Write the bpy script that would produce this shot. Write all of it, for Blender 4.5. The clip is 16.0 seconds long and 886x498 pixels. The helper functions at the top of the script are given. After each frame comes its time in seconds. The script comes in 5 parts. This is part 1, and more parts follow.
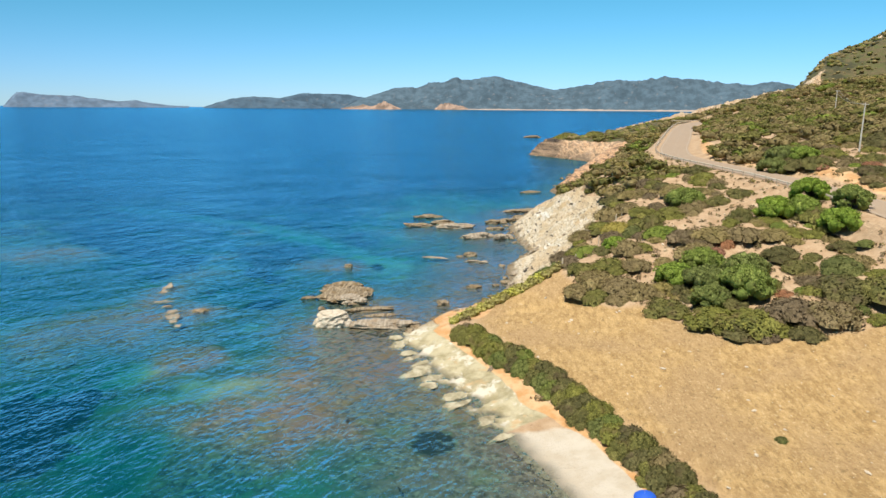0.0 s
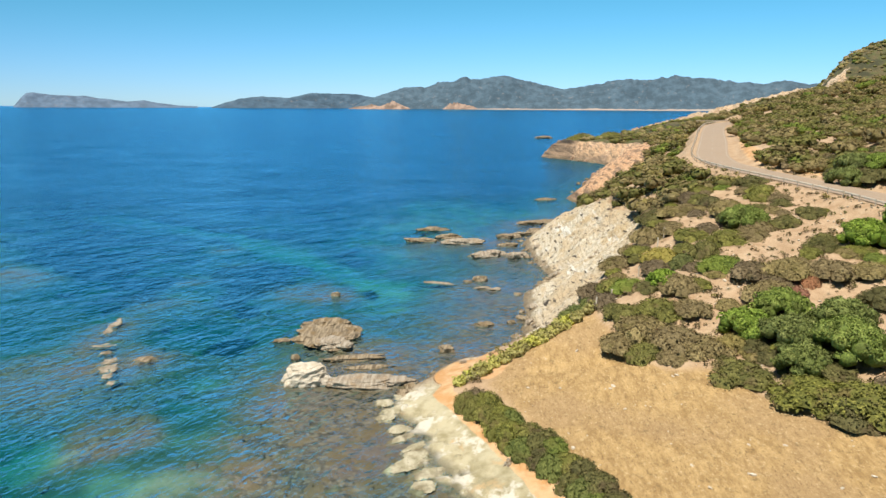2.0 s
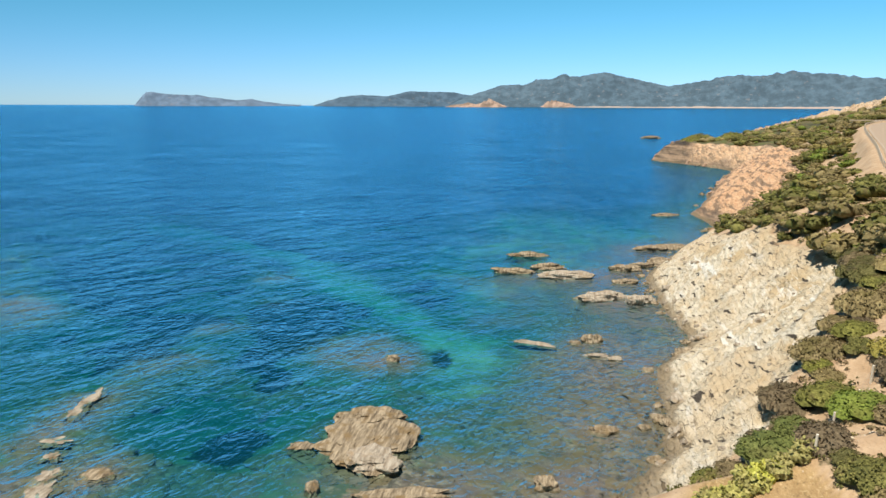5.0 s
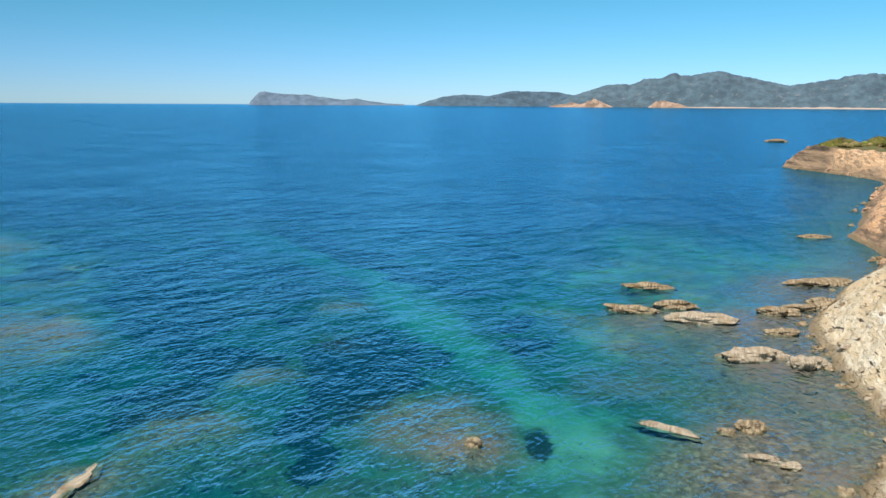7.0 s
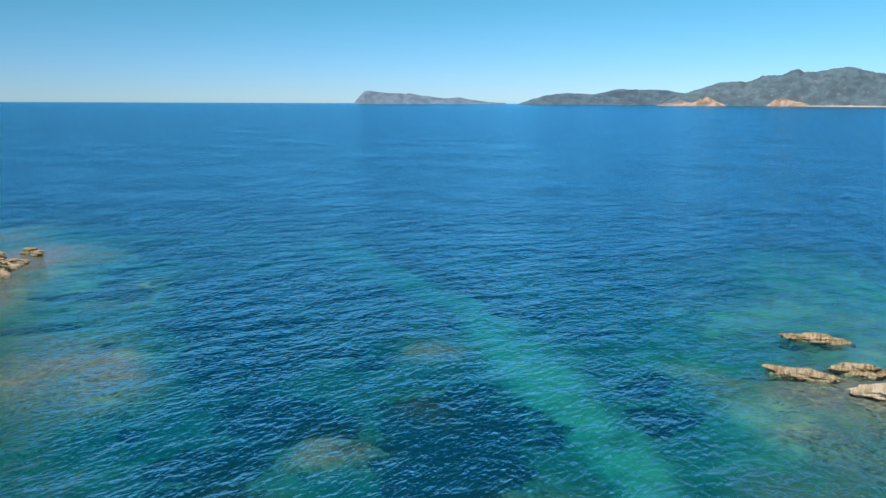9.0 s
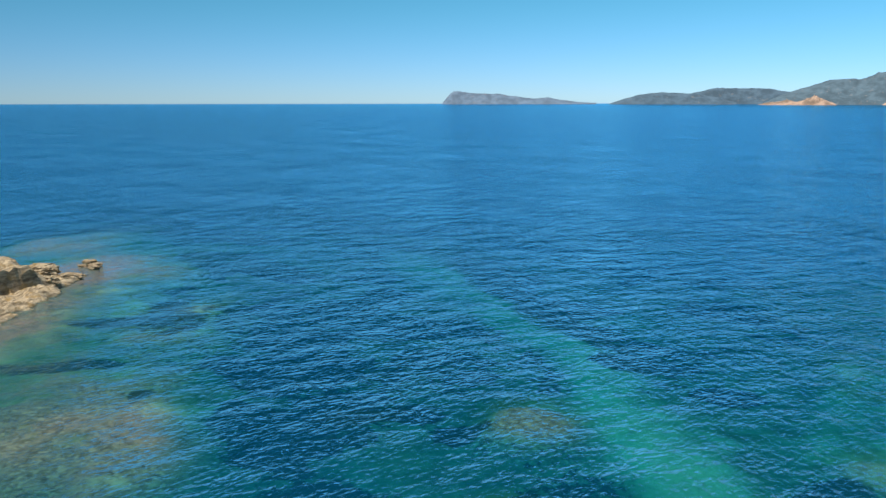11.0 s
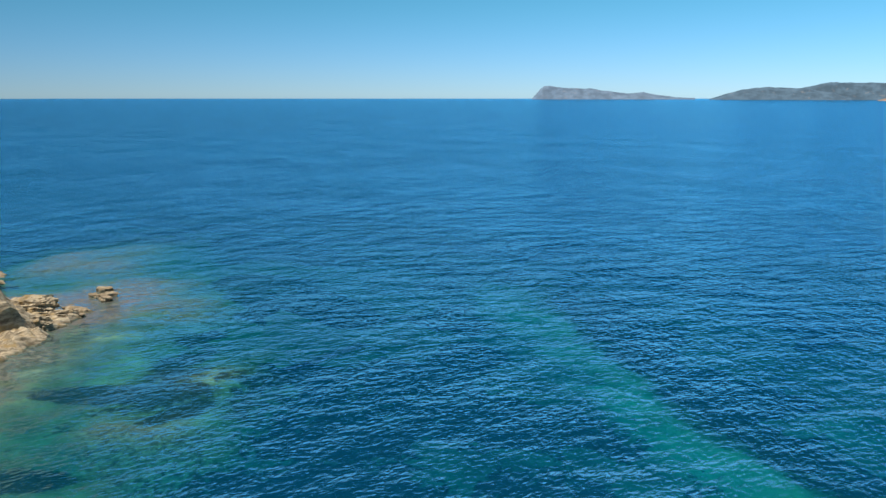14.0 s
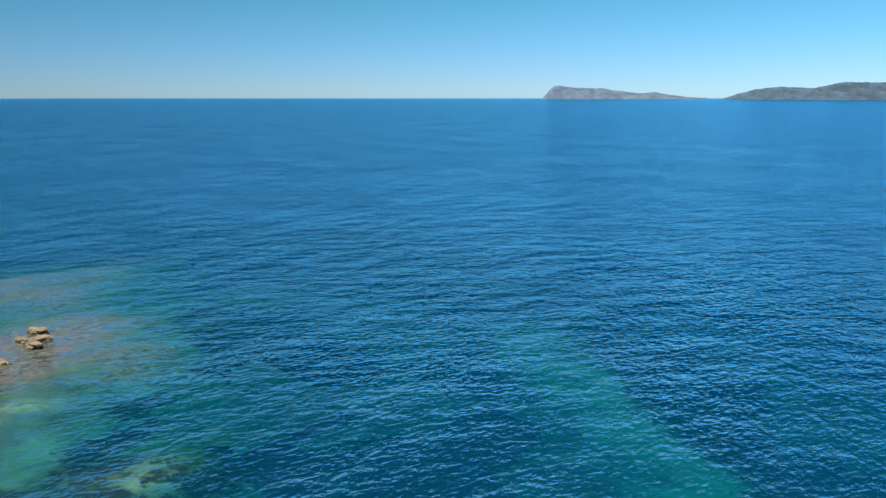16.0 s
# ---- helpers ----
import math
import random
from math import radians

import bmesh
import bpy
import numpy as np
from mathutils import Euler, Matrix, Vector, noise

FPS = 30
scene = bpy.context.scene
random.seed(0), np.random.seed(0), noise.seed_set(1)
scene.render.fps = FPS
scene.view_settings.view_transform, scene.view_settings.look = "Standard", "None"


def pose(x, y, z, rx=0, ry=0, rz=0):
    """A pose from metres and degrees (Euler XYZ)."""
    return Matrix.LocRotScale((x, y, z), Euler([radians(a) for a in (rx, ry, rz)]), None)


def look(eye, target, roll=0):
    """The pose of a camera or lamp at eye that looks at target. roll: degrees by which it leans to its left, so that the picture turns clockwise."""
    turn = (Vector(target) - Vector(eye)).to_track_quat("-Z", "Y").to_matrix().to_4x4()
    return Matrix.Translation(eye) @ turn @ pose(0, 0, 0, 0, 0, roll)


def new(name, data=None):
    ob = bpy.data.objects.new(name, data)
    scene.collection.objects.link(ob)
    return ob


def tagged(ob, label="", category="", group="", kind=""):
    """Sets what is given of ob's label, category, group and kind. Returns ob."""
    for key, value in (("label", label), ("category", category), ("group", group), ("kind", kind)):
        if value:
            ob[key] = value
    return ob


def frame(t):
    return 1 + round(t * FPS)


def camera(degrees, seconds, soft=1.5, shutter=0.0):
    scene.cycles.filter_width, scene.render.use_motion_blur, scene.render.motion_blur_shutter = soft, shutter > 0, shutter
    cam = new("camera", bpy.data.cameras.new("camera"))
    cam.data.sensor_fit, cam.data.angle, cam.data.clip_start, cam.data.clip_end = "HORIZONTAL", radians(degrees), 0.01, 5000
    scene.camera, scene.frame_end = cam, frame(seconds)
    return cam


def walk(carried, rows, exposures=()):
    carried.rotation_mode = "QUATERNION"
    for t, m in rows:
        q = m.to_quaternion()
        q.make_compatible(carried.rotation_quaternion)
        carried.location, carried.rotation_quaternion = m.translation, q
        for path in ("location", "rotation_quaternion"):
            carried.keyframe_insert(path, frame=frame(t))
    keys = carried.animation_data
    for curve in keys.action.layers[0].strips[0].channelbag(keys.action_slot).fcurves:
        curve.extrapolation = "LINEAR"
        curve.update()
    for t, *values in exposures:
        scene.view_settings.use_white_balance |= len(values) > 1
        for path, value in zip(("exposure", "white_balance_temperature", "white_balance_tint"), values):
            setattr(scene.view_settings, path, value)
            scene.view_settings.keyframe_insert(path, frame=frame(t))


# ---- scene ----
cam = camera(66.3, 16.0)
PATH = [
    (0, (3.306, 0.528, 30.513), (3.223, 2.483, 30.096), 0.4),
    (0.5, (3.253, 5.766, 30.466), (3.17, 7.72, 30.049), 0.4),
    (1, (3.255, 10.91, 30.427), (3.17, 12.864, 30.01), 0.4),
    (1.5, (3.168, 15.996, 30.427), (3.077, 17.95, 30.01), 0.4),
    (2, (3.087, 21.164, 30.433), (2.978, 23.117, 30.015), 0.3),
    (2.5, (2.942, 26.272, 30.387), (2.806, 28.223, 29.97), 0.3),
    (3, (2.631, 31.365, 30.362), (2.463, 33.313, 29.944), 0.3),
    (3.5, (2.313, 36.523, 30.278), (2.098, 38.467, 29.86), 0.3),
    (3.6, (2.229, 37.548, 30.273), (2.003, 39.49, 29.853), 0.3),
    (3.9, (1.911, 40.576, 30.227), (1.652, 42.515, 29.809), 0.3),
    (4, (1.829, 41.632, 30.219), (1.561, 43.569, 29.799), 0.3),
    (4.2, (1.621, 43.72, 30.216), (1.331, 45.653, 29.794), 0.3),
    (6.3, (-2.231, 66.793, 29.59), (-2.787, 68.668, 29.167), 0.2),
    (6.5, (-2.736, 68.794, 29.572), (-3.325, 70.658, 29.149), 0.3),
    (7, (-4.355, 73.437, 29.557), (-5.011, 75.278, 29.131), 0.3),
    (7.5, (-6.093, 77.814, 29.604), (-6.817, 79.629, 29.179), 0.1),
    (8, (-7.971, 81.617, 29.806), (-8.76, 83.404, 29.379), 0.2),
    (8.5, (-9.918, 85.558, 29.943), (-10.77, 87.316, 29.516), 0.1),
    (9, (-12.168, 89.69, 30.158), (-13.086, 91.414, 29.727), 0.2),
    (9.5, (-14.799, 93.708, 30.246), (-15.776, 95.398, 29.813), 0.4),
    (9.7, (-15.953, 95.124, 30.248), (-16.943, 96.808, 29.818), 0.2),
    (11.8, (-27.801, 113.017, 29.466), (-29.024, 114.538, 29.028), 0.1),
    (12, (-29.135, 114.683, 29.436), (-30.377, 116.189, 28.997), 0.1),
    (12.5, (-32.802, 118.68, 29.345), (-34.081, 120.153, 28.905), 0.1),
    (13, (-36.573, 122.822, 29.266), (-37.873, 124.276, 28.823), 0.1),
    (13.5, (-40.41, 126.73, 29.056), (-41.72, 128.175, 28.614), 0.1),
    (14, (-44.018, 130.648, 28.947), (-45.34, 132.082, 28.503), -0.0),
    (14.5, (-47.468, 134.533, 28.844), (-48.801, 135.957, 28.401), 0.0),
    (15, (-51.073, 138.308, 28.741), (-52.41, 139.726, 28.297), -0.0),
    (15.5, (-54.781, 141.895, 28.609), (-56.121, 143.311, 28.164), 0.0),
    (16, (-58.339, 145.538, 28.458), (-59.68, 146.953, 28.014), 0.0),
]
walk(cam, [(t, look(eye, target, roll)) for t, eye, target, roll in PATH], exposures=((0, 0.48), (4, 0.52), (8, 0.53), (12, 0.54), (16, 0.54)))

# ---------------------------------------------------------------- world and light
SUN_ELEV, SUN_AZ = 71.0, 215.0          # degrees; azimuth from +y towards +x
world = bpy.data.worlds.new("world")
scene.world = world
world.use_nodes = True
wn = world.node_tree
sky = wn.nodes.new("ShaderNodeTexSky")
sky.sky_type, sky.sun_disc = "NISHITA", False
sky.sun_elevation, sky.sun_rotation = radians(SUN_ELEV), radians(SUN_AZ)
sky.altitude, sky.air_density, sky.dust_density, sky.ozone_density = 0.0, 0.9, 0.0, 3.0
# the sea air whitens the sky low down
way = wn.nodes.new("ShaderNodeTexCoord")
part_z = wn.nodes.new("ShaderNodeSeparateXYZ")
rise = wn.nodes.new("ShaderNodeMapRange")
rise.interpolation_type = "SMOOTHSTEP"
rise.inputs["From Max"].default_value = 0.16
haze = wn.nodes.new("ShaderNodeMix")
haze.data_type = "RGBA"
haze.inputs[6].default_value, haze.inputs[7].default_value = (0.60, 0.96, 1.52, 1), (0.44, 1.08, 1.21, 1)
tint = wn.nodes.new("ShaderNodeMix")
tint.data_type, tint.blend_type = "RGBA", "MULTIPLY"
tint.inputs[0].default_value = 1.0
# and a hand-set factor makes it brighter over the land than out at sea
side = wn.nodes.new("ShaderNodeVectorMath")
side.operation = "DOT_PRODUCT"
side.inputs[1].default_value = (math.sin(radians(20)), math.cos(radians(20)), 0)
glow = wn.nodes.new("ShaderNodeMath")
glow.operation = "MULTIPLY_ADD"
glow.inputs[1].default_value, glow.inputs[2].default_value = 0.57, 0.74
lit = wn.nodes.new("ShaderNodeVectorMath")
lit.operation = "SCALE"
wn.links.new(way.outputs["Generated"], side.inputs[0])
wn.links.new(side.outputs["Value"], glow.inputs[0])
wn.links.new(tint.outputs[2], lit.inputs[0])
wn.links.new(glow.outputs[0], lit.inputs["Scale"])
wn.links.new(way.outputs["Generated"], part_z.inputs[0])
wn.links.new(part_z.outputs["Z"], rise.inputs["Value"])
wn.links.new(rise.outputs[0], haze.inputs[0])
wn.links.new(sky.outputs["Color"], tint.inputs[6])
wn.links.new(haze.outputs[2], tint.inputs[7])
wn.links.new(lit.outputs[0], wn.nodes["Background"].inputs["Color"])
wn.nodes["Background"].inputs["Strength"].default_value = 0.063

sun = new("sun", bpy.data.lights.new("sun", "SUN"))
sun.data.energy, sun.data.angle, sun.data.color = 5.0, radians(0.53), (1.0, 0.94, 0.84)
se, sa = radians(SUN_ELEV), radians(SUN_AZ)
sun_way = Vector((math.sin(sa) * math.cos(se), math.cos(sa) * math.cos(se), math.sin(se)))
sun.matrix_world = look(sun_way * 300, (0, 0, 0))

# ---------------------------------------------------------------- small tools


def vnoise(x, y, seed=0):
    """Smooth value noise in 0..1 over numpy arrays."""
    x, y = np.asarray(x, float), np.asarray(y, float)
    xi, yi = np.floor(x), np.floor(y)
    fx, fy = x - xi, y - yi
    fx, fy = fx * fx * (3 - 2 * fx), fy * fy * (3 - 2 * fy)

    def h(a, b):
        v = np.sin(a * 127.1 + b * 311.7 + seed * 74.7) * 43758.5453
        return v - np.floor(v)
    top = h(xi, yi) * (1 - fx) + h(xi + 1, yi) * fx
    low = h(xi, yi + 1) * (1 - fx) + h(xi + 1, yi + 1) * fx
    return top * (1 - fy) + low * fy


def fbm(x, y, seed=0, octaves=4):
    out, amp, tot = 0.0, 1.0, 0.0
    for k in range(octaves):
        out = out + amp * vnoise(x * 2 ** k, y * 2 ** k, seed + k)
        tot, amp = tot + amp, amp * 0.5
    return out / tot


def ridged(x, y, seed=0, octaves=4):
    out, amp, tot = 0.0, 1.0, 0.0
    for k in range(octaves):
        out = out + amp * (1 - np.abs(2 * vnoise(x * 2 ** k, y * 2 ** k, seed + k) - 1))
        tot, amp = tot + amp, amp * 0.5
    return out / tot


def step(a, b, v):
    t = np.clip((v - a) / (b - a), 0, 1)
    return t * t * (3 - 2 * t)


def mesh_from(name, verts, faces, material, smooth=True):
    me = bpy.data.meshes.new(name)
    me.from_pydata([tuple(v) for v in verts], [], [tuple(int(i) for i in f) for f in faces])
    me.update()
    if material:
        me.materials.append(material)
    if smooth:
        me.polygons.foreach_set("use_smooth", [True] * len(me.polygons))
    return me


def grid_mesh(name, X, Y, Z, material, attributes=None, smooth=True):
    """A sheet over 2D arrays of places."""
    nv, nu = X.shape
    me = bpy.data.meshes.new(name)
    co = np.stack([X, Y, Z], -1).reshape(-1, 3)
    i = np.arange(nv * nu).reshape(nv, nu)
    quads = np.stack([i[:-1, :-1], i[:-1, 1:], i[1:, 1:], i[1:, :-1]], -1).reshape(-1, 4)
    me.vertices.add(len(co))
    me.vertices.foreach_set("co", co.astype(np.float32).ravel())
    me.loops.add(quads.size)
    me.loops.foreach_set("vertex_index", quads.astype(np.int32).ravel())
    me.polygons.add(len(quads))
    me.polygons.foreach_set("loop_start", np.arange(0, quads.size, 4, dtype=np.int32))
    me.update(calc_edges=True)
    me.polygons.foreach_set("use_smooth", [smooth] * len(quads))
    for key, value in (attributes or {}).items():
        at = me.attributes.new(key, "FLOAT", "POINT")
        at.data.foreach_set("value", np.asarray(value, np.float32).ravel())
    me.materials.append(material)
    return me


def part(name, bm, material, parent, label=""):
    """Links a bmesh (or mesh) as one mesh object under a thing or a part."""
    if isinstance(bm, bmesh.types.BMesh):
        me = bpy.data.meshes.new(name)
        bm.to_mesh(me)
        bm.free()
        me.materials.append(material)
    else:
        me = bm
    ob = new(name, me)
    ob.parent = parent
    if label:
        ob["label"] = label
    return ob


def box(bm, size, m=Matrix()):
    """A box of that size, centred, at the pose m."""
    bmesh.ops.create_cube(bm, size=1, matrix=m @ Matrix.Diagonal((*size, 1)))


def rod(bm, r0, r1, a, b, sides=8):
    """A tapered rod from a to b."""
    a, b = Vector(a), Vector(b)
    turn = (b - a).to_track_quat("Z", "Y").to_matrix().to_4x4()
    m = Matrix.Translation((a + b) / 2) @ turn
    bmesh.ops.create_cone(bm, cap_ends=True, segments=sides, radius1=r0, radius2=r1, depth=(b - a).length, matrix=m)


# ---------------------------------------------------------------- materials


class Nodes:
    """A material's node tree in short form."""

    def __init__(self, name):
        self.m = bpy.data.materials.new(name)
        self.m.use_nodes = True
        self.t = self.m.node_tree
        self.t.nodes.clear()
        self.out = self.t.nodes.new("ShaderNodeOutputMaterial")

    def n(self, kind, **inputs):
        node = self.t.nodes.new("ShaderNode" + kind)
        for key, value in inputs.items():
            self.put(node.inputs[key.replace("_", " ")], value)
        return node

    def put(self, socket, value):
        if isinstance(value, bpy.types.NodeSocket):
            self.t.links.new(value, socket)
        else:
            socket.default_value = (*value, 1) if isinstance(value, tuple) and len(value) == 3 and socket.type == "RGBA" else value

    def place(self, scale=(1, 1, 1), local=False):
        v = self.n("TexCoord").outputs["Object"] if local else self.n("NewGeometry").outputs["Position"]
        return self.n("Mapping", Vector=v, Scale=scale).outputs[0]

    def noise(self, scale, detail=4.0, rough=0.55, vec=None, lo=0.0, hi=1.0):
        f = self.n("TexNoise", Vector=vec or self.place(), Scale=scale, Detail=detail, Roughness=rough).outputs["Fac"]
        return self.range(f, lo, hi) if (lo, hi) != (0.0, 1.0) else f

    def range(self, v, lo, hi, a=0.0, b=1.0):
        node = self.n("MapRange")
        node.interpolation_type = "SMOOTHSTEP"
        for key, value in zip(("Value", "From Min", "From Max", "To Min", "To Max"), (v, lo, hi, a, b)):
            self.put(node.inputs[key], value)
        return node.outputs[0]

    def mix(self, f, a, b):
        node = self.n("Mix")
        node.data_type = "RGBA"
        self.put(node.inputs[0], f)
        self.put(node.inputs[6], a)
        self.put(node.inputs[7], b)
        return node.outputs[2]

    def math(self, op, a, b=0.0):
        node = self.n("Math")
        node.operation = op
        self.put(node.inputs[0], a)
        self.put(node.inputs[1], b)
        return node.outputs[0]

    def attr(self, name):
        node = self.n("Attribute")
        node.attribute_name = name
        return node.outputs["Fac"]

    def bump(self, height, strength=0.5, distance=0.1):
        return self.n("Bump", Height=height, Strength=strength, Distance=distance).outputs[0]

    def done(self, shader):
        self.t.links.new(shader, self.out.inputs["Surface"])
        return self.m

    def principled(self, colour, rough=0.8, normal=None, metal=0.0, spec=0.3):
        node = self.n("BsdfPrincipled", Base_Color=colour, Roughness=rough, Metallic=metal)
        node.inputs["Specular IOR Level"].default_value = spec
        if normal:
            self.put(node.inputs["Normal"], normal)
        return node.outputs[0]


def leaf_material(name, dark, mid, light, patch=(0.24, 0.165, 0.08)):
    """Small-leaved foliage with dry patches."""
    g = Nodes(name)
    isle = g.n("NewGeometry").outputs["Random Per Island"]
    own = g.n("ObjectInfo").outputs["Random"]
    fine = g.noise(6.0, 4, 0.7)
    f = g.math("ADD", g.math("MULTIPLY", fine, 0.75), g.math("MULTIPLY", isle, 0.25))
    c = g.mix(g.range(f, 0.30, 0.52), dark, mid)
    c = g.mix(g.range(f, 0.52, 0.70), c, light)
    c = g.mix(g.range(g.noise(0.6, 4, 0.6), 0.52, 0.66, 0.0, 0.7), c, g.mix(fine, tuple(v * 0.5 for v in patch), patch))
    hsv = g.n("HueSaturation", Color=c, Hue=g.range(own, 0, 1, 0.488, 0.510), Saturation=g.range(own, 0, 1, 0.9, 1.1), Value=g.range(own, 0, 1, 0.8, 1.25))
    p = g.principled(hsv.outputs[0], 0.7, g.bump(fine, 0.7, 0.12), spec=0.15)
    tr = g.n("BsdfTranslucent", Color=hsv.outputs[0]).outputs[0]
    return g.done(_mix(g, 0.3, p, tr))


def _mix(g, f, a, b):
    node = g.n("MixShader")
    g.put(node.inputs[0], f)
    g.put(node.inputs[1], a)
    g.put(node.inputs[2], b)
    return node.outputs[0]


LEAF = {
    "olive": leaf_material("leaf_olive", (0.075, 0.078, 0.026), (0.155, 0.150, 0.045), (0.31, 0.285, 0.09), (0.22, 0.165, 0.08)),
    "green": leaf_material("leaf_green", (0.055, 0.075, 0.022), (0.155, 0.185, 0.045), (0.30, 0.32, 0.09), (0.22, 0.22, 0.065)),
    "grey": leaf_material("leaf_grey", (0.125, 0.096, 0.048), (0.225, 0.176, 0.09), (0.36, 0.285, 0.145), (0.22, 0.185, 0.07)),
    "yellow": leaf_material("leaf_yellow", (0.141, 0.120, 0.037), (0.300, 0.248, 0.081), (0.442, 0.355, 0.138), (0.325, 0.279, 0.079)),
    "rust": leaf_material("leaf_rust", (0.212, 0.107, 0.053), (0.424, 0.214, 0.107), (0.566, 0.302, 0.155)),
}


def bark_material():
    g = Nodes("bark")
    v = g.place((6, 6, 1.2), True)
    f = g.noise(2.0, 6, 0.65, v)
    return g.done(g.principled(g.mix(f, (0.0476, 0.034, 0.0238), (0.15, 0.116, 0.0884)), 0.9, g.bump(f, 0.8, 0.05)))


def land_material():
    """Soil, sand, dry grass, rock and scrub floor by zone."""
    g = Nodes("land")
    rock, grass, orange, beach, red, cover = (g.attr(k) for k in ("rock", "grass", "orange", "beach", "red", "cover"))
    fine, mid, big = g.noise(3.0, 6, 0.65), g.noise(0.55, 5, 0.6), g.noise(0.09, 4)
    soil = g.mix(g.range(mid, 0.3, 0.7), (0.34, 0.224, 0.126), (0.449, 0.323, 0.204))
    soil = g.mix(g.range(fine, 0.55, 0.75), soil, (0.245, 0.17, 0.102))
    straw = g.noise(1.0, 7, 0.7, g.place((1.4, 0.5, 1)))
    dry = g.mix(g.range(straw, 0.35, 0.65), (0.32, 0.20, 0.078), (0.50, 0.335, 0.145))
    dry = g.mix(g.range(big, 0.45, 0.6, 0.0, 0.7), dry, g.mix(straw, (0.30, 0.19, 0.085), (0.43, 0.29, 0.15)))
    dry = g.mix(g.range(g.noise(1.6, 5, 0.7), 0.56, 0.7, 0.0, 0.8), dry, (0.20, 0.135, 0.055))
    dry = g.mix(g.range(g.noise(2.2, 4, 0.7), 0.42, 0.32, 0.0, 0.8), dry, (0.53, 0.39, 0.20))
    blade = g.noise(1.0, 6, 0.8, g.place((4.4, 1.9, 3)))
    dry = g.mix(g.range(blade, 0.52, 0.68), dry, (0.20, 0.125, 0.055))
    dry = g.mix(g.range(blade, 0.45, 0.33), dry, (0.58, 0.42, 0.225))
    c = g.mix(grass, soil, dry)
    # low growth between the shrubs
    low = g.mix(g.range(g.noise(1.7, 6, 0.7), 0.35, 0.65), (0.06, 0.055, 0.024), (0.15, 0.115, 0.055))
    low = g.mix(g.range(g.noise(0.16, 5, 0.6), 0.45, 0.6), low, (0.085, 0.09, 0.03))
    low = g.mix(g.range(g.noise(0.05, 6, 0.7), 0.48, 0.6), low, (0.0476, 0.0476, 0.0238))
    c = g.mix(g.range(g.math("ADD", cover, g.math("MULTIPLY", g.math("SUBTRACT", g.noise(0.35, 6, 0.65), 0.5), 1.6)), 0.35, 0.6), c, low)
    # pale schist in leaning layers, broken by joints
    tilt = g.n("Mapping", Vector=g.place(), Rotation=(0.5, 0.35, 0.6), Scale=(2.4, 0.55, 1.6)).outputs[0]
    lay = g.noise(1.0, 6, 0.7, tilt)
    bent = g.n("VectorMath")
    wander = g.n("TexNoise", Vector=g.place(), Scale=0.7, Detail=4.0)
    g.put(bent.inputs[0], g.n("Mapping", Vector=tilt, Scale=(0.4, 0.75, 0.4)).outputs[0])
    g.put(bent.inputs[1], wander.outputs["Color"])
    joint = g.n("TexVoronoi", Vector=bent.outputs[0], Scale=1.0)
    joint.feature = "DISTANCE_TO_EDGE"
    crack = g.range(g.math("ADD", joint.outputs["Distance"], g.math("MULTIPLY", fine, 0.12)), 0.045, 0.085)
    band = g.noise(1.0, 5, 0.6, g.n("Mapping", Vector=g.place(), Rotation=(0.5, 0.35, 0.6), Scale=(0.75, 0.09, 0.5)).outputs[0])
    pale = g.mix(g.range(lay, 0.3, 0.66), (0.43, 0.355, 0.24), (0.64, 0.57, 0.44))
    pale = g.mix(g.range(g.noise(0.2, 5, 0.6), 0.5, 0.66), pale, (0.449, 0.34, 0.197))
    pale = g.mix(g.range(fine, 0.66, 0.78), pale, (0.32, 0.26, 0.18))
    pale = g.mix(g.range(band, 0.52, 0.66), pale, (0.52, 0.415, 0.27))
    pale = g.mix(g.range(band, 0.42, 0.34), pale, (0.68, 0.64, 0.55))
    pale = g.mix(g.range(g.noise(0.06, 3, 0.5), 0.45, 0.58, 0.0, 0.8), pale, g.mix(lay, (0.42, 0.31, 0.18), (0.57, 0.45, 0.29)))
    # dark pockets: the shade of small hollows in the cliff, painted as colour
    pale = g.mix(g.range(g.noise(1.0, 3, 0.55, g.n("Mapping", Vector=tilt, Scale=(0.3, 0.9, 0.5)).outputs[0]), 0.625, 0.665), pale, (0.07, 0.055, 0.04))
    pale = g.mix(g.math("MULTIPLY", g.math("SUBTRACT", 1.0, crack), 0.7), pale, (0.15, 0.115, 0.075))
    ruddy = g.mix(g.range(lay, 0.3, 0.7), (0.44, 0.225, 0.105), (0.68, 0.44, 0.26))
    ruddy = g.mix(g.range(band, 0.50, 0.58, 0.0, 0.9), ruddy, (0.16, 0.10, 0.065))
    ruddy = g.mix(g.range(fine, 0.58, 0.7), ruddy, (0.102, 0.0748, 0.0544))
    stone = g.mix(red, pale, ruddy)
    leaf = g.noise(1.0, 5, 0.65, g.n("Mapping", Vector=g.place(), Rotation=(0.25, 0.5, 0.3), Scale=(0.035, 0.035, 0.45)).outputs[0])
    strata = g.mix(g.range(leaf, 0.40, 0.60), (0.045, 0.036, 0.030), (0.30, 0.205, 0.13))
    stone = g.mix(g.attr("strata"), stone, strata)
    wash = g.noise(0.5, 6, 0.6)
    slab = g.mix(g.range(wash, 0.32, 0.62), (0.27, 0.23, 0.125), (0.44, 0.385, 0.25))
    slab = g.mix(g.range(g.noise(0.28, 5, 0.62), 0.52, 0.60), slab, (0.56, 0.515, 0.415))
    slab = g.mix(g.range(g.noise(0.35, 4, 0.6), 0.40, 0.30, 0.0, 0.8), slab, (0.47, 0.325, 0.165))
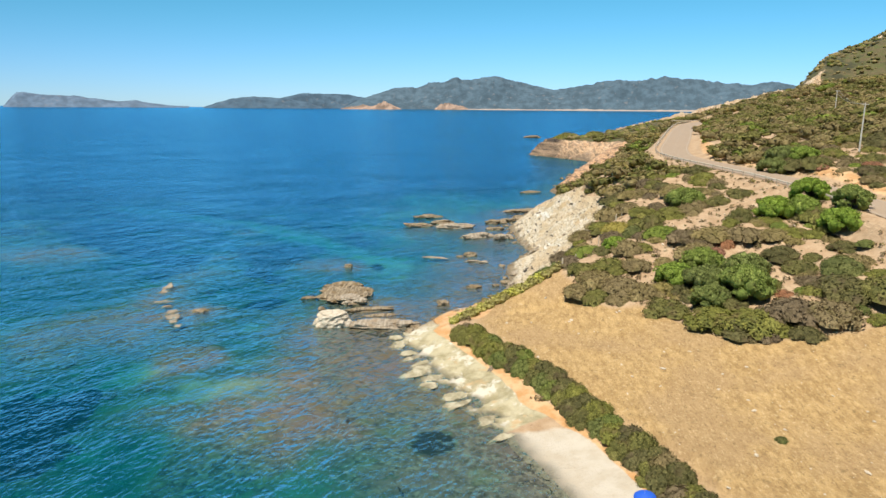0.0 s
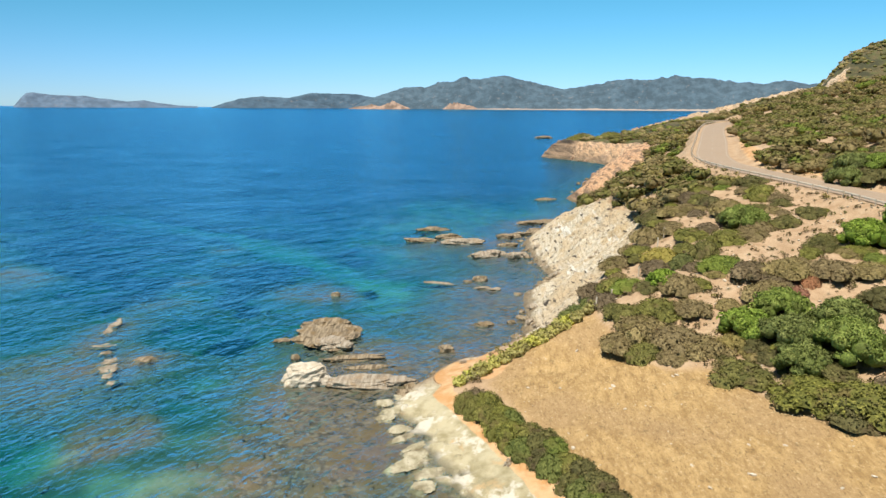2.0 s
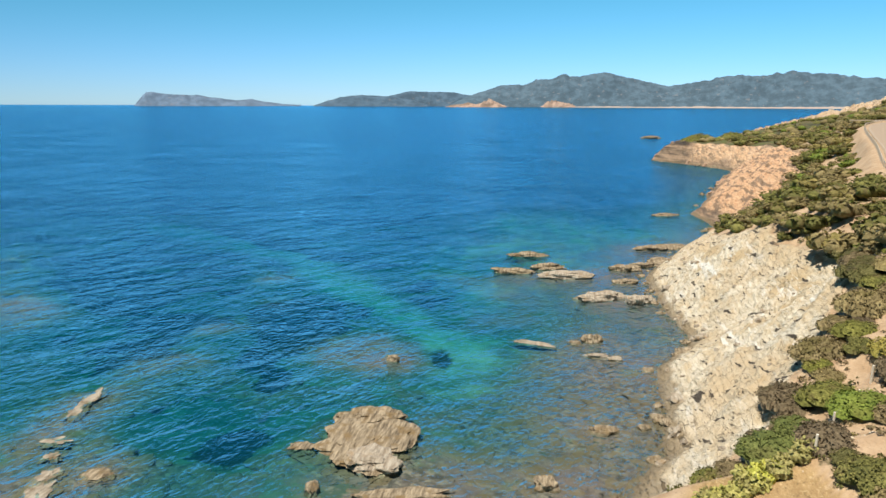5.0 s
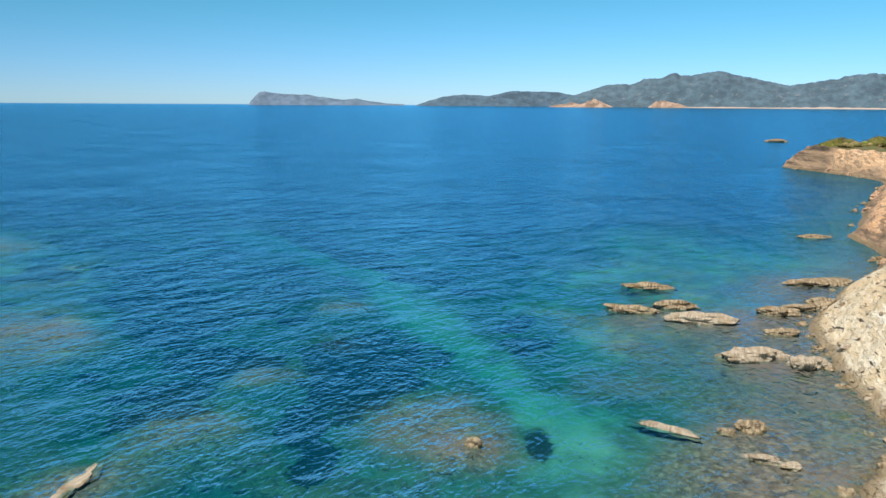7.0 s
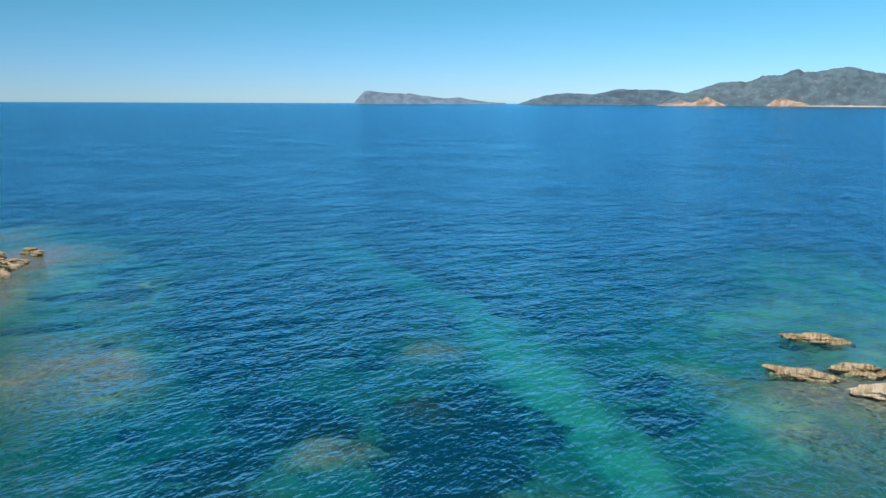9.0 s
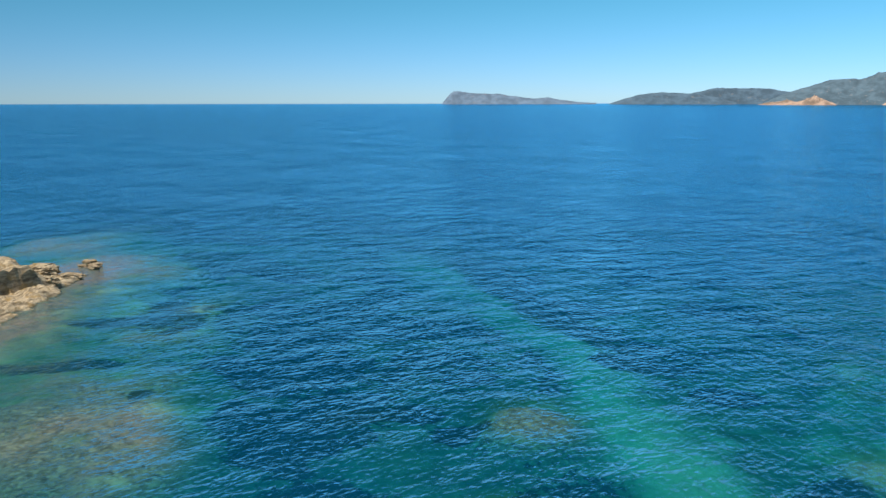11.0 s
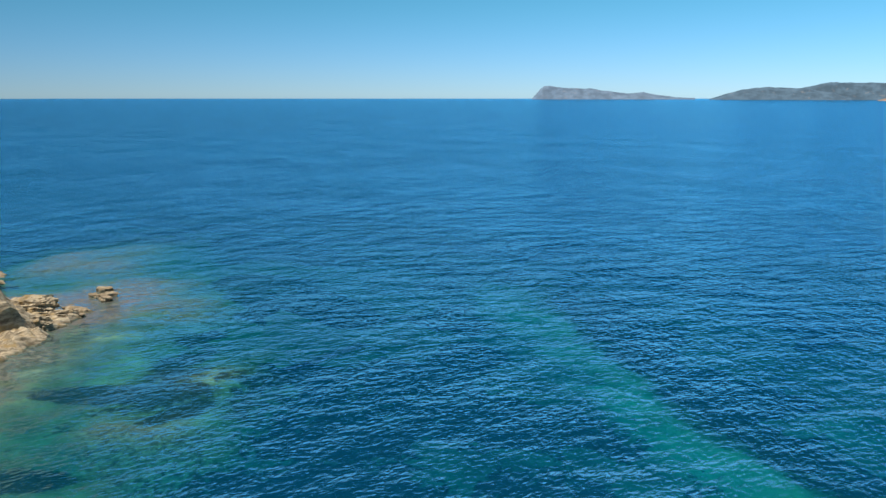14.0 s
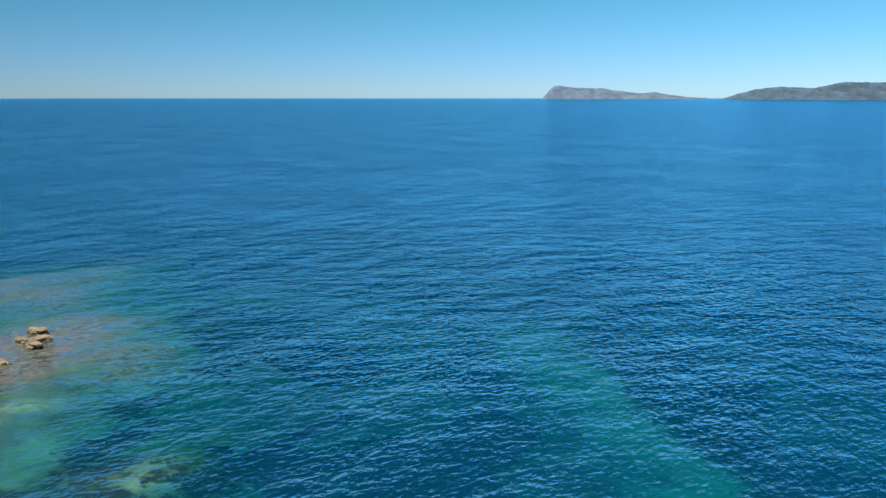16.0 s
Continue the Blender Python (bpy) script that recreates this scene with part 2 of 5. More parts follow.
    slab = g.mix(g.range(lay, 0.58, 0.72, 0.0, 0.6), slab, (0.34, 0.29, 0.175))
    stone = g.mix(g.attr("slab"), stone, slab)
    f_rock = g.range(g.math("ADD", rock, g.math("MULTIPLY", g.math("SUBTRACT", mid, 0.5), 0.7)), 0.35, 0.6)
    c = g.mix(f_rock, c, stone)
    clay = g.mix(g.range(mid, 0.35, 0.65), (0.46, 0.245, 0.095), (0.56, 0.37, 0.20))
    f_clay = g.range(g.math("ADD", orange, g.math("MULTIPLY", g.math("SUBTRACT", mid, 0.5), 0.6)), 0.35, 0.6)
    c = g.mix(f_clay, c, clay)
    bare = g.math("MULTIPLY", f_rock, g.math("SUBTRACT", 1.0, g.math("MAXIMUM", f_clay, g.attr("slab"))))
    sand = g.mix(g.range(mid, 0.3, 0.7), (0.42, 0.355, 0.265), (0.49, 0.435, 0.35))
    c = g.mix(g.range(g.math("ADD", beach, g.math("MULTIPLY", g.math("SUBTRACT", mid, 0.5), 0.4)), 0.35, 0.6), c, sand)
    # wet weed-brown band at the waterline
    z = g.n("SeparateXYZ", Vector=g.n("NewGeometry").outputs["Position"]).outputs["Z"]
    wet = g.range(g.math("ADD", z, g.math("MULTIPLY", mid, -0.6)), 0.0, -0.4)
    c = g.mix(g.math("MULTIPLY", wet, 0.9), c, g.mix(g.range(g.noise(1.1, 8, 0.75), 0.34, 0.66), (0.03, 0.03, 0.02), (0.19, 0.165, 0.105)))
    # weed and damp stain the rock just above the water
    tide = g.math("MULTIPLY", g.range(g.math("ADD", z, g.math("MULTIPLY", mid, -1.2)), 0.35, -0.15), g.math("MULTIPLY", f_rock, g.math("SUBTRACT", 1.0, g.attr("slab"))))
    c = g.mix(g.math("MULTIPLY", tide, 0.75), c, g.mix(fine, (0.10, 0.07, 0.035), (0.27, 0.20, 0.11)))
    h = g.math("ADD", g.math("ADD", g.math("MULTIPLY", fine, 0.5), g.math("MULTIPLY", blade, g.math("MULTIPLY", grass, 0.5))), g.math("MULTIPLY", g.math("ADD", lay, g.math("MULTIPLY", crack, 0.5)), g.math("MULTIPLY", bare, 1.5)))
    return g.done(g.principled(c, g.range(wet, 0, 1, 0.9, 0.45), g.bump(h, 0.9, 0.4)))


def rock_material(name, pale, dark, stain, layers=(3.0, 0.5, 1.5)):
    g = Nodes(name)
    lay = g.noise(1.0, 6, 0.7, g.n("Mapping", Vector=g.place(), Rotation=(0.5, 0.35, 0.6), Scale=layers).outputs[0])
    mid, fine = g.noise(0.8, 5, 0.6), g.noise(5.0, 5, 0.65)
    c = g.mix(g.range(lay, 0.32, 0.66), dark, pale)
    c = g.mix(g.range(mid, 0.5, 0.68), c, stain)
    c = g.mix(g.range(fine, 0.6, 0.74), c, tuple(v * 0.45 for v in dark))
    z = g.n("SeparateXYZ", Vector=g.n("NewGeometry").outputs["Position"]).outputs["Z"]
    wet = g.range(g.math("ADD", z, g.math("MULTIPLY", mid, -0.8)), -0.28, -0.55)
    c = g.mix(g.math("MULTIPLY", wet, 0.8), c, (0.109, 0.0782, 0.0374))
    h = g.math("ADD", g.math("MULTIPLY", fine, 0.4), lay)
    return g.done(g.principled(c, g.range(wet, 0, 1, 0.85, 0.4), g.bump(h, 0.8, 0.2)))


def seabed_material():
    """Pale sand, stony reef with weed and rubble, and dark sea grass."""
    g = Nodes("seabed")
    weed, reef, sand_f = g.attr("weed"), g.attr("reef"), g.attr("sand")
    fine, mid, grain = g.noise(1.1, 8, 0.75), g.noise(0.22, 6, 0.6), g.noise(4.0, 5, 0.7)
    floor = g.mix(g.range(mid, 0.3, 0.7), (0.05, 0.075, 0.05), (0.125, 0.155, 0.10))
    floor = g.mix(g.range(fine, 0.42, 0.32), floor, (0.05, 0.07, 0.045))
    sand = g.mix(g.range(mid, 0.3, 0.7), (0.15, 0.20, 0.15), (0.24, 0.29, 0.21))
    sand = g.mix(g.range(fine, 0.40, 0.30, 0.0, 0.7), sand, (0.07, 0.10, 0.07))
    cobble = g.n("TexVoronoi", Vector=g.place(), Scale=2.8)
    pick = g.n("SeparateColor", Color=cobble.outputs["Color"]).outputs[0]
    stone = g.mix(g.range(fine, 0.34, 0.64), (0.036, 0.033, 0.027), (0.145, 0.124, 0.097))
    stone = g.mix(g.math("MULTIPLY", g.range(pick, 0.6, 1.0), 0.7), stone, (0.22, 0.19, 0.14))
    stone = g.mix(g.range(grain, 0.5, 0.68, 0.0, 0.6), stone, (0.06, 0.06, 0.04))
    stone = g.mix(g.range(g.noise(0.09, 5, 0.6), 0.48, 0.62, 0.0, 0.8), stone, g.mix(fine, (0.07, 0.053, 0.044), (0.185, 0.142, 0.118)))
    stone = g.mix(g.range(mid, 0.55, 0.67, 0.0, 0.5), stone, g.mix(fine, (0.05, 0.075, 0.035), (0.15, 0.175, 0.085)))
    shake = g.math("MULTIPLY", g.math("SUBTRACT", g.math("ADD", g.math("MULTIPLY", mid, 0.45), g.math("MULTIPLY", fine, 0.55)), 0.5), 3.4)
    grass = g.mix(fine, (0.004, 0.010, 0.013), (0.022, 0.036, 0.034))
    c = g.mix(g.range(g.math("ADD", reef, shake), 0.34, 0.62), floor, stone)
    c = g.mix(g.range(g.math("ADD", sand_f, g.math("MULTIPLY", shake, 0.35)), 0.15, 0.95), c, sand)
    c = g.mix(g.range(g.math("ADD", weed, shake), 0.34, 0.72), c, grass)
    return g.done(g.principled(c, 0.9, g.bump(fine, 0.6, 0.4)))


# wave trains: bearing of the crests, length, crest length, steepness, shift, sharp-crested or not
WAVES = ((12, 1.5, 1.8, 1.1, 1.3, True), (20, 0.9, 0.9, 1.3, 5.1, False), (2, 2.4, 3.0, 0.55, 9.7, True), (-46, 1.5, 2.4, 0.6, 13.3, True), (-58, 2.6, 4.0, 0.35, 17.9, False),
         (26, 3.6, 4.5, 0.5, 23.1, False), (16, 0.55, 0.9, 1.2, 41.3, True), (40, 7.0, 10.0, 0.5, 29.3, False), (-10, 14.0, 22.0, 0.5, 37.9, False))


def water_material():
    """A clear surface over water that takes the red out first; the sea's own blue grows with depth."""
    g = Nodes("sea_water")
    depth = g.attr("depth")
    gone = [g.math("EXPONENT", g.math("MULTIPLY", depth, -k)) for k in (0.42, 0.105, 0.098)]
    through_colour = g.n("CombineColor", Red=gone[0], Green=gone[1], Blue=gone[2]).outputs[0]
    xyz = g.n("SeparateXYZ", Vector=g.n("NewGeometry").outputs["Position"]).outputs

    def train(bearing, length, crest, detail, shift, rough=0.5):
        """Short-crested waves of that length, in metres, whose crests run along a bearing."""
        ex, ey = math.sin(radians(bearing)), math.cos(radians(bearing))
        unit = length / 1.7
        along = g.math("ADD", g.math("MULTIPLY", xyz[0], ex / crest), g.math("MULTIPLY", xyz[1], ey / crest))
        across = g.math("ADD", g.math("MULTIPLY", xyz[0], ey / unit), g.math("MULTIPLY", xyz[1], -ex / unit))
        return g.noise(1.0, detail, rough, g.n("CombineXYZ", X=along, Y=across, Z=shift).outputs[0])

    # a light wind sea from the west with an older swell crossing it
    sea = None
    for bearing, length, crest, steep, shift, sharp in WAVES:
        one = g.math("SUBTRACT", train(bearing, length * (1.6 if sharp else 1.0), crest, 2, shift), 0.5)
        one = g.math("MULTIPLY", g.math("ABSOLUTE", one), -1.0) if sharp else one
        one = g.math("MULTIPLY", one, 0.28 * steep * length)
        sea = g.math("ADD", sea, one) if sea else one
    gust = g.range(g.noise(1.0, 3, 0.55, g.place((0.020, 0.032, 1))), 0.32, 0.68, 0.72, 1.15)
    h = g.math("MULTIPLY", sea, gust)
    nor = g.bump(h, 1.0, 1.0)
    streak = g.noise(1.0, 4, 0.55, g.place((0.006, 0.02, 1)), lo=0.3, hi=0.75)
    own = g.mix(streak, (0.0006, 0.033, 0.084), (0.0009, 0.046, 0.111))
    clear = g.n("BsdfTransparent", Color=through_colour).outputs[0]
    inv = g.n("Invert", Color=through_colour).outputs[0]
    mul = g.n("Mix")
    mul.data_type, mul.blend_type = "RGBA", "MULTIPLY"
    for i, v in ((0, 1.0), (6, own), (7, inv)):
        g.put(mul.inputs[i], v)
    body = g.n("BsdfDiffuse", Color=mul.outputs[2], Normal=nor).outputs[0]
    add = g.n("AddShader")
    g.t.links.new(clear, add.inputs[0])
    g.t.links.new(body, add.inputs[1])
    # wind-roughened: the facets that face the viewer keep the mirror weak even far off
    gloss = g.n("BsdfGlossy", Color=(0.33, 0.75, 1.0), Roughness=0.12, Normal=nor).outputs[0]
    mirror = g.n("MapRange")
    for key, value in (("Value", g.n("Fresnel", IOR=1.33, Normal=nor).outputs[0]), ("From Min", 0.06), ("From Max", 0.51), ("To Min", 0.0), ("To Max", 0.95)):
        g.put(mirror.inputs[key], value)
    # slicks: smooth lanes that mirror a little more
    lane = g.range(g.math("ABSOLUTE", g.math("SUBTRACT", train(64, 130, 900, 3, 77.3), 0.5)), 0.016, 0.0)
    lane = g.math("MULTIPLY", lane, g.noise(0.02, 4, 0.6, lo=0.4, hi=0.65))
    fres = g.math("ADD", mirror.outputs[0], g.math("MULTIPLY", lane, 0.10))
    return g.done(_mix(g, fres, add.outputs[0], gloss))


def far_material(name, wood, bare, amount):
    """Distant hills: wooded slopes with bare granite; any haze is in the colours given."""
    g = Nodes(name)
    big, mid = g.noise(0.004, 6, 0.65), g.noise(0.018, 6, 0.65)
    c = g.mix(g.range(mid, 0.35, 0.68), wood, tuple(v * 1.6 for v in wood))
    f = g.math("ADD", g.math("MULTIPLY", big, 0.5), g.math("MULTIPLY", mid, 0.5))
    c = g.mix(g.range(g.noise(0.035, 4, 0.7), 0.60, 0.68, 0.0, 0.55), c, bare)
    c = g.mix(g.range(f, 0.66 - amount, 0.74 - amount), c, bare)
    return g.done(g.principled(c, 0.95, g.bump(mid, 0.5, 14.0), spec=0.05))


def plain_material(name, a, b, scale=8.0, rough=0.6, metal=0.0, bump=0.2, local=True):
    g = Nodes(name)
    f = g.noise(scale, 5, 0.6, g.place(local=local))
    return g.done(g.principled(g.mix(f, a, b), rough, g.bump(f, bump, 0.02), metal))


def asphalt_material():
    g = Nodes("asphalt")
    fine, big = g.noise(9.0, 4, 0.7), g.noise(0.25, 4)
    c = g.mix(big, (0.292, 0.218, 0.15), (0.36, 0.275, 0.194))
    c = g.mix(g.range(fine, 0.4, 0.7), c, (0.252, 0.187, 0.129))
    return g.done(g.principled(c, 0.9, g.bump(fine, 0.3, 0.02)))


BARK = bark_material()
LAND = land_material()
ROCK_PALE = rock_material("pale_schist", (0.40, 0.345, 0.265), (0.20, 0.155, 0.105), (0.29, 0.21, 0.125))
ROCK_WHITE = rock_material("white_schist", (0.62, 0.55, 0.44), (0.43, 0.36, 0.26), (0.52, 0.43, 0.30), (2.0, 0.4, 5.0))
ROCK_BROWN = rock_material("brown_schist", (0.36, 0.285, 0.185), (0.09, 0.064, 0.037), (0.18, 0.12, 0.055))
ROCK_POINT = rock_material("cream_schist", (0.44, 0.355, 0.235), (0.10, 0.075, 0.045), (0.26, 0.18, 0.08))
ROCK_SLAB = rock_material("slab_schist", (0.46, 0.41, 0.29), (0.27, 0.235, 0.14), (0.34, 0.30, 0.18), (1.2, 0.5, 2.0))
ROCK_REEF = rock_material("reef_stone", (0.25, 0.215, 0.165), (0.13, 0.108, 0.082), (0.165, 0.125, 0.09), (0.35, 0.35, 0.35))
ROCK_RED = rock_material("red_rock", (0.50, 0.34, 0.22), (0.22, 0.125, 0.075), (0.40, 0.22, 0.12))
SEABED, WATER, ASPHALT = seabed_material(), water_material(), asphalt_material()

# ---------------------------------------------------------------- the lie of the land
# coast line: how far east the shore lies at each northing
COAST_Y = (-80, 20, 40, 49.5, 55, 61.5, 65, 76, 86, 92, 98, 100, 109.5, 122, 130, 138.5, 156, 171, 177, 197, 211, 228, 248, 255, 300, 360, 372, 390, 430, 442, 475, 520, 620, 760, 950, 1400)
COAST_X = (60, 26, 15.5, 11.5, 9.3, 6.1, 3.3, -1.4, -5.8, -3.7, -0.2, 4.5, 9.2, 10.2, 10.8, 15.6, 13.9, 13.2, 14.6, 21.8, 29.5, 34, 31.5, 34.8, 46, 63.6, 69, 64, 38.5, 41, 65, 88, 135, 205, 300, 520)
# heights at these distances inland, station by station along the shore
INLAND = (0, 4, 8, 11, 16, 22, 32, 45, 65, 100, 160, 300)
PROFILE_NEAR = {
    20: (0, 0.5, 1.2, 2.6, 3.0, 3.2, 3.6, 4.6, 8, 16, 30, 60),
    55: (0, 0.6, 1.4, 2.8, 3.1, 3.4, 4.2, 6.5, 12, 20, 33, 65),
    75: (0, 0.75, 2.0, 2.9, 3.4, 4.0, 5.6, 9.4, 14.5, 23, 36, 70),
    88: (0, 1.2, 2.2, 2.7, 3.4, 4.3, 6.6, 9.8, 15, 24, 37, 70),
    100: (0, 1.4, 3.4, 5.0, 7.6, 10.4, 12.9, 15.0, 18.5, 27, 37, 70),
    112: (0, 2.2, 4.8, 7.0, 10.2, 12.4, 15.2, 17.9, 22, 30, 39, 70),
}
PROFILE_MID = {
    130: (0, 1.8, 3.8, 5.8, 9.8, 15.0, 18.0, 19.6, 24, 32, 40, 70),
    160: (0, 3.0, 6.2, 8.4, 11.8, 15.6, 18.9, 21.0, 25.5, 33, 41, 70),
    190: (0, 2.8, 5.4, 6.8, 9.4, 13.0, 18.2, 21.5, 25, 32, 41, 70),
    215: (0, 2.6, 5.2, 7.2, 11.0, 15.0, 20.2, 23, 26.5, 33, 42, 70),
    255: (0, 3.0, 5.2, 6.8, 9.4, 12.4, 17.4, 22.2, 25, 32, 40, 70),
}
PROFILE_FAR = {
    300: (0, 3, 6, 8, 10.5, 13.5, 18, 22.3, 27, 37, 46, 70),
    353: (0, 3, 6, 8, 11, 14, 19, 22.6, 28, 38, 48, 70),
    374: (0, 3.6, 6.8, 8.4, 10, 11.5, 14, 16, 18.5, 22, 36, 70),
    434: (0, 4.5, 7.5, 9.0, 9.8, 10, 10.2, 10.6, 11.5, 14, 27, 62),
    471: (0, 5.0, 7.6, 8.6, 9.0, 9.2, 9.5, 10.5, 12, 15, 28, 62),
    540: (0, 3, 6, 8, 10.5, 13, 15, 17, 19, 22, 34, 68),
    700: (0, 4, 7, 9, 12, 15, 18, 21, 26, 33, 44, 78),
    900: (0, 5, 8, 11, 14, 17, 21, 26, 33, 42, 54, 110),
    1300: (0, 5, 8, 11, 14, 17, 21, 26, 33, 42, 54, 100),
}
PROFILE = {**PROFILE_NEAR, **PROFILE_MID, **PROFILE_FAR}
# the road's middle line: x, y, z
ROAD = ((66, -66, 9.0), (63, -20, 9.4), (62, 30, 11.0), (61.5, 60, 14.2), (60, 85, 16.4), (58.2, 103, 17.8), (56.4, 114, 18.5), (52.6, 128, 19.1), (50.2, 144, 19.3), (50.0, 159, 19.4),
        (53.4, 174, 19.9), (62.8, 202, 21.4), (73, 234, 22.2), (83, 264, 22.7), (92, 288, 23.2), (104, 310, 23.5), (126, 336, 24.0))


def coast_x(y):
    return np.interp(y, COAST_Y, COAST_X)


def road_curve(step_length=1.0):
    """The road's middle line, smoothly rounded: places, and the sideways direction to its right."""
    pts = np.array(ROAD, float)
    t = np.r_[0, np.cumsum(np.linalg.norm(np.diff(pts[:, :2], axis=0), axis=1))]
    s = np.arange(0, t[-1], step_length)
    c = np.stack([np.interp(s, t, pts[:, k]) for k in range(3)], 1)
    for _ in range(int(30 / step_length)):
        c[1:-1] = (c[:-2] + 2 * c[1:-1] + c[2:]) / 4
    d = np.gradient(c[:, :2], axis=0)
    d /= np.linalg.norm(d, axis=1)[:, None]
    return c, np.stack([d[:, 1], -d[:, 0]], 1)


ROAD_C, ROAD_N = road_curve()
ROAD_HALF = 3.4


def to_road(x, y):
    """Distance from the road's middle, and the road's height there."""
    shape = np.shape(x)
    px, py = np.ravel(x), np.ravel(y)
    best, z = np.full(px.shape, 1e9), np.zeros(px.shape)
    near = (px > 34) & (px < 170) & (py > -72) & (py < 370)
    if near.any():
        c = ROAD_C[::2]
        qx, qy = px[near], py[near]
        b, zz = np.full(qx.shape, 1e9), np.zeros(qx.shape)
        for cx, cy, cz in c:
            dd = (qx - cx) ** 2 + (qy - cy) ** 2
            m = dd < b
            b[m], zz[m] = dd[m], cz
        best[near], z[near] = np.sqrt(b), zz
    return best.reshape(shape), z.reshape(shape)


def zones(x, y):
    """How much rock, dry field, orange clay, beach and ruddy stone there is at a place."""
    d = x - coast_x(y)
    wob = 5 * (fbm(x / 9, y / 9, 5) - 0.5)
    cliff = np.interp(y, (20, 57, 62, 84, 92, 98, 108, 122, 140, 160, 180, 198, 212, 240, 275, 330, 352, 372, 430, 470, 520, 600, 760, 900), (-9, -9, 7, 7, 3, 6, 8, 14, 17, 15, 11, 6, 12, 22, 27, 20, 22, 20, 13, 11, 16, 50, 105, 140))
    rock = step(2.5, -2.5, d - cliff + wob)
    # a pale gully that runs up from the cliff to the road
    gy = 124 + (d - 12) * 1.0
    rock = np.maximum(rock, step(2.6, 1.2, np.abs(y - gy) + 0.3 * wob) * step(8, 12, d) * step(26, 22, d))
    # bare crags on the far hill
    crag = (y > 560) * np.maximum(step(0.78, 0.88, ridged(x / 60, y / 60, 8)) * step(90, 140, d), step(0.50, 0.64, fbm(x / 22, y / 22, 8)) * step(138, 148, d) * step(190, 172, d))
    rock = np.maximum(rock, crag)
    edge = np.interp(x, (5, 16.4, 18.3, 21.4, 25, 27.6, 30.3, 33.7, 37.8, 42.9, 49, 72, 120), (100, 97, 89, 84.6, 83.2, 79, 74.6, 71.2, 70.4, 69.2, 70, 66, 62))
    grass = step(0.6, -0.6, y - edge + 0.25 * wob) * step(8.5, 11, d)
    hedge = np.interp(y, (20, 50, 62, 72, 82, 90), (6.0, 6.0, 6.6, 7.0, 6.2, 5.2))
    wide = np.interp(y, (52, 66), (0.45, 1.0))
    orange = step(1.5, 0.5, np.abs(d - hedge + 0.2 * wide + 0.3 * wob * wide) / wide) * step(95, 86, y) * 0.9
    orange = np.maximum(orange, step(4.6, 3.0, np.hypot((x - 2.3) / 1.1, (y - 92) / 1.3)))
    beach = step(64, 57, y + 1.2 * wob) * step(hedge + 0.1, hedge - 0.9, d + 0.2 * wob)
    rd, _ = to_road(x, y)
    east = x > np.interp(y, [p[1] for p in ROAD], [p[0] for p in ROAD])
    orange = np.maximum(orange, 0.6 * step(10.5, 7.5, rd + 0.3 * wob) * east * step(5.0, 6.5, rd))
    red = np.clip(step(203, 222, y) * 0.9 - 0.2 * step(340, 370, y) - 0.3 * step(560, 620, y), 0, 1)
    red = np.maximum(red, 0.45 * step(102, 96, y) * step(86, 92, y))
    slab = step(93, 86, y)
    cover = np.clip(1 - grass - beach - 0.8 * clearing(x, y), 0, 1) * step(6, 9, rd) * step(6, 10, d) * (0.25 + 0.75 * step(260, 420, y))
    return rock, grass, orange, beach, red, cover, slab


def clearing(x, y):
    """Where the scrub leaves bare ground."""
    out = np.zeros(np.shape(x))
    for cx, cy, a, b in ((37.0, 103.6, 7.0, 4.2), (45.5, 105, 6.0, 4.2), (41.7, 86, 1.7, 7), (53, 108, 5, 4), (23.5, 108, 2.2, 4.5), (27, 100.5, 3, 1.2), (19.5, 101, 1.2, 5)):
        out = np.maximum(out, step(1.05, 0.75, np.hypot((x - cx) / a, (y - cy) / b)))
    return out


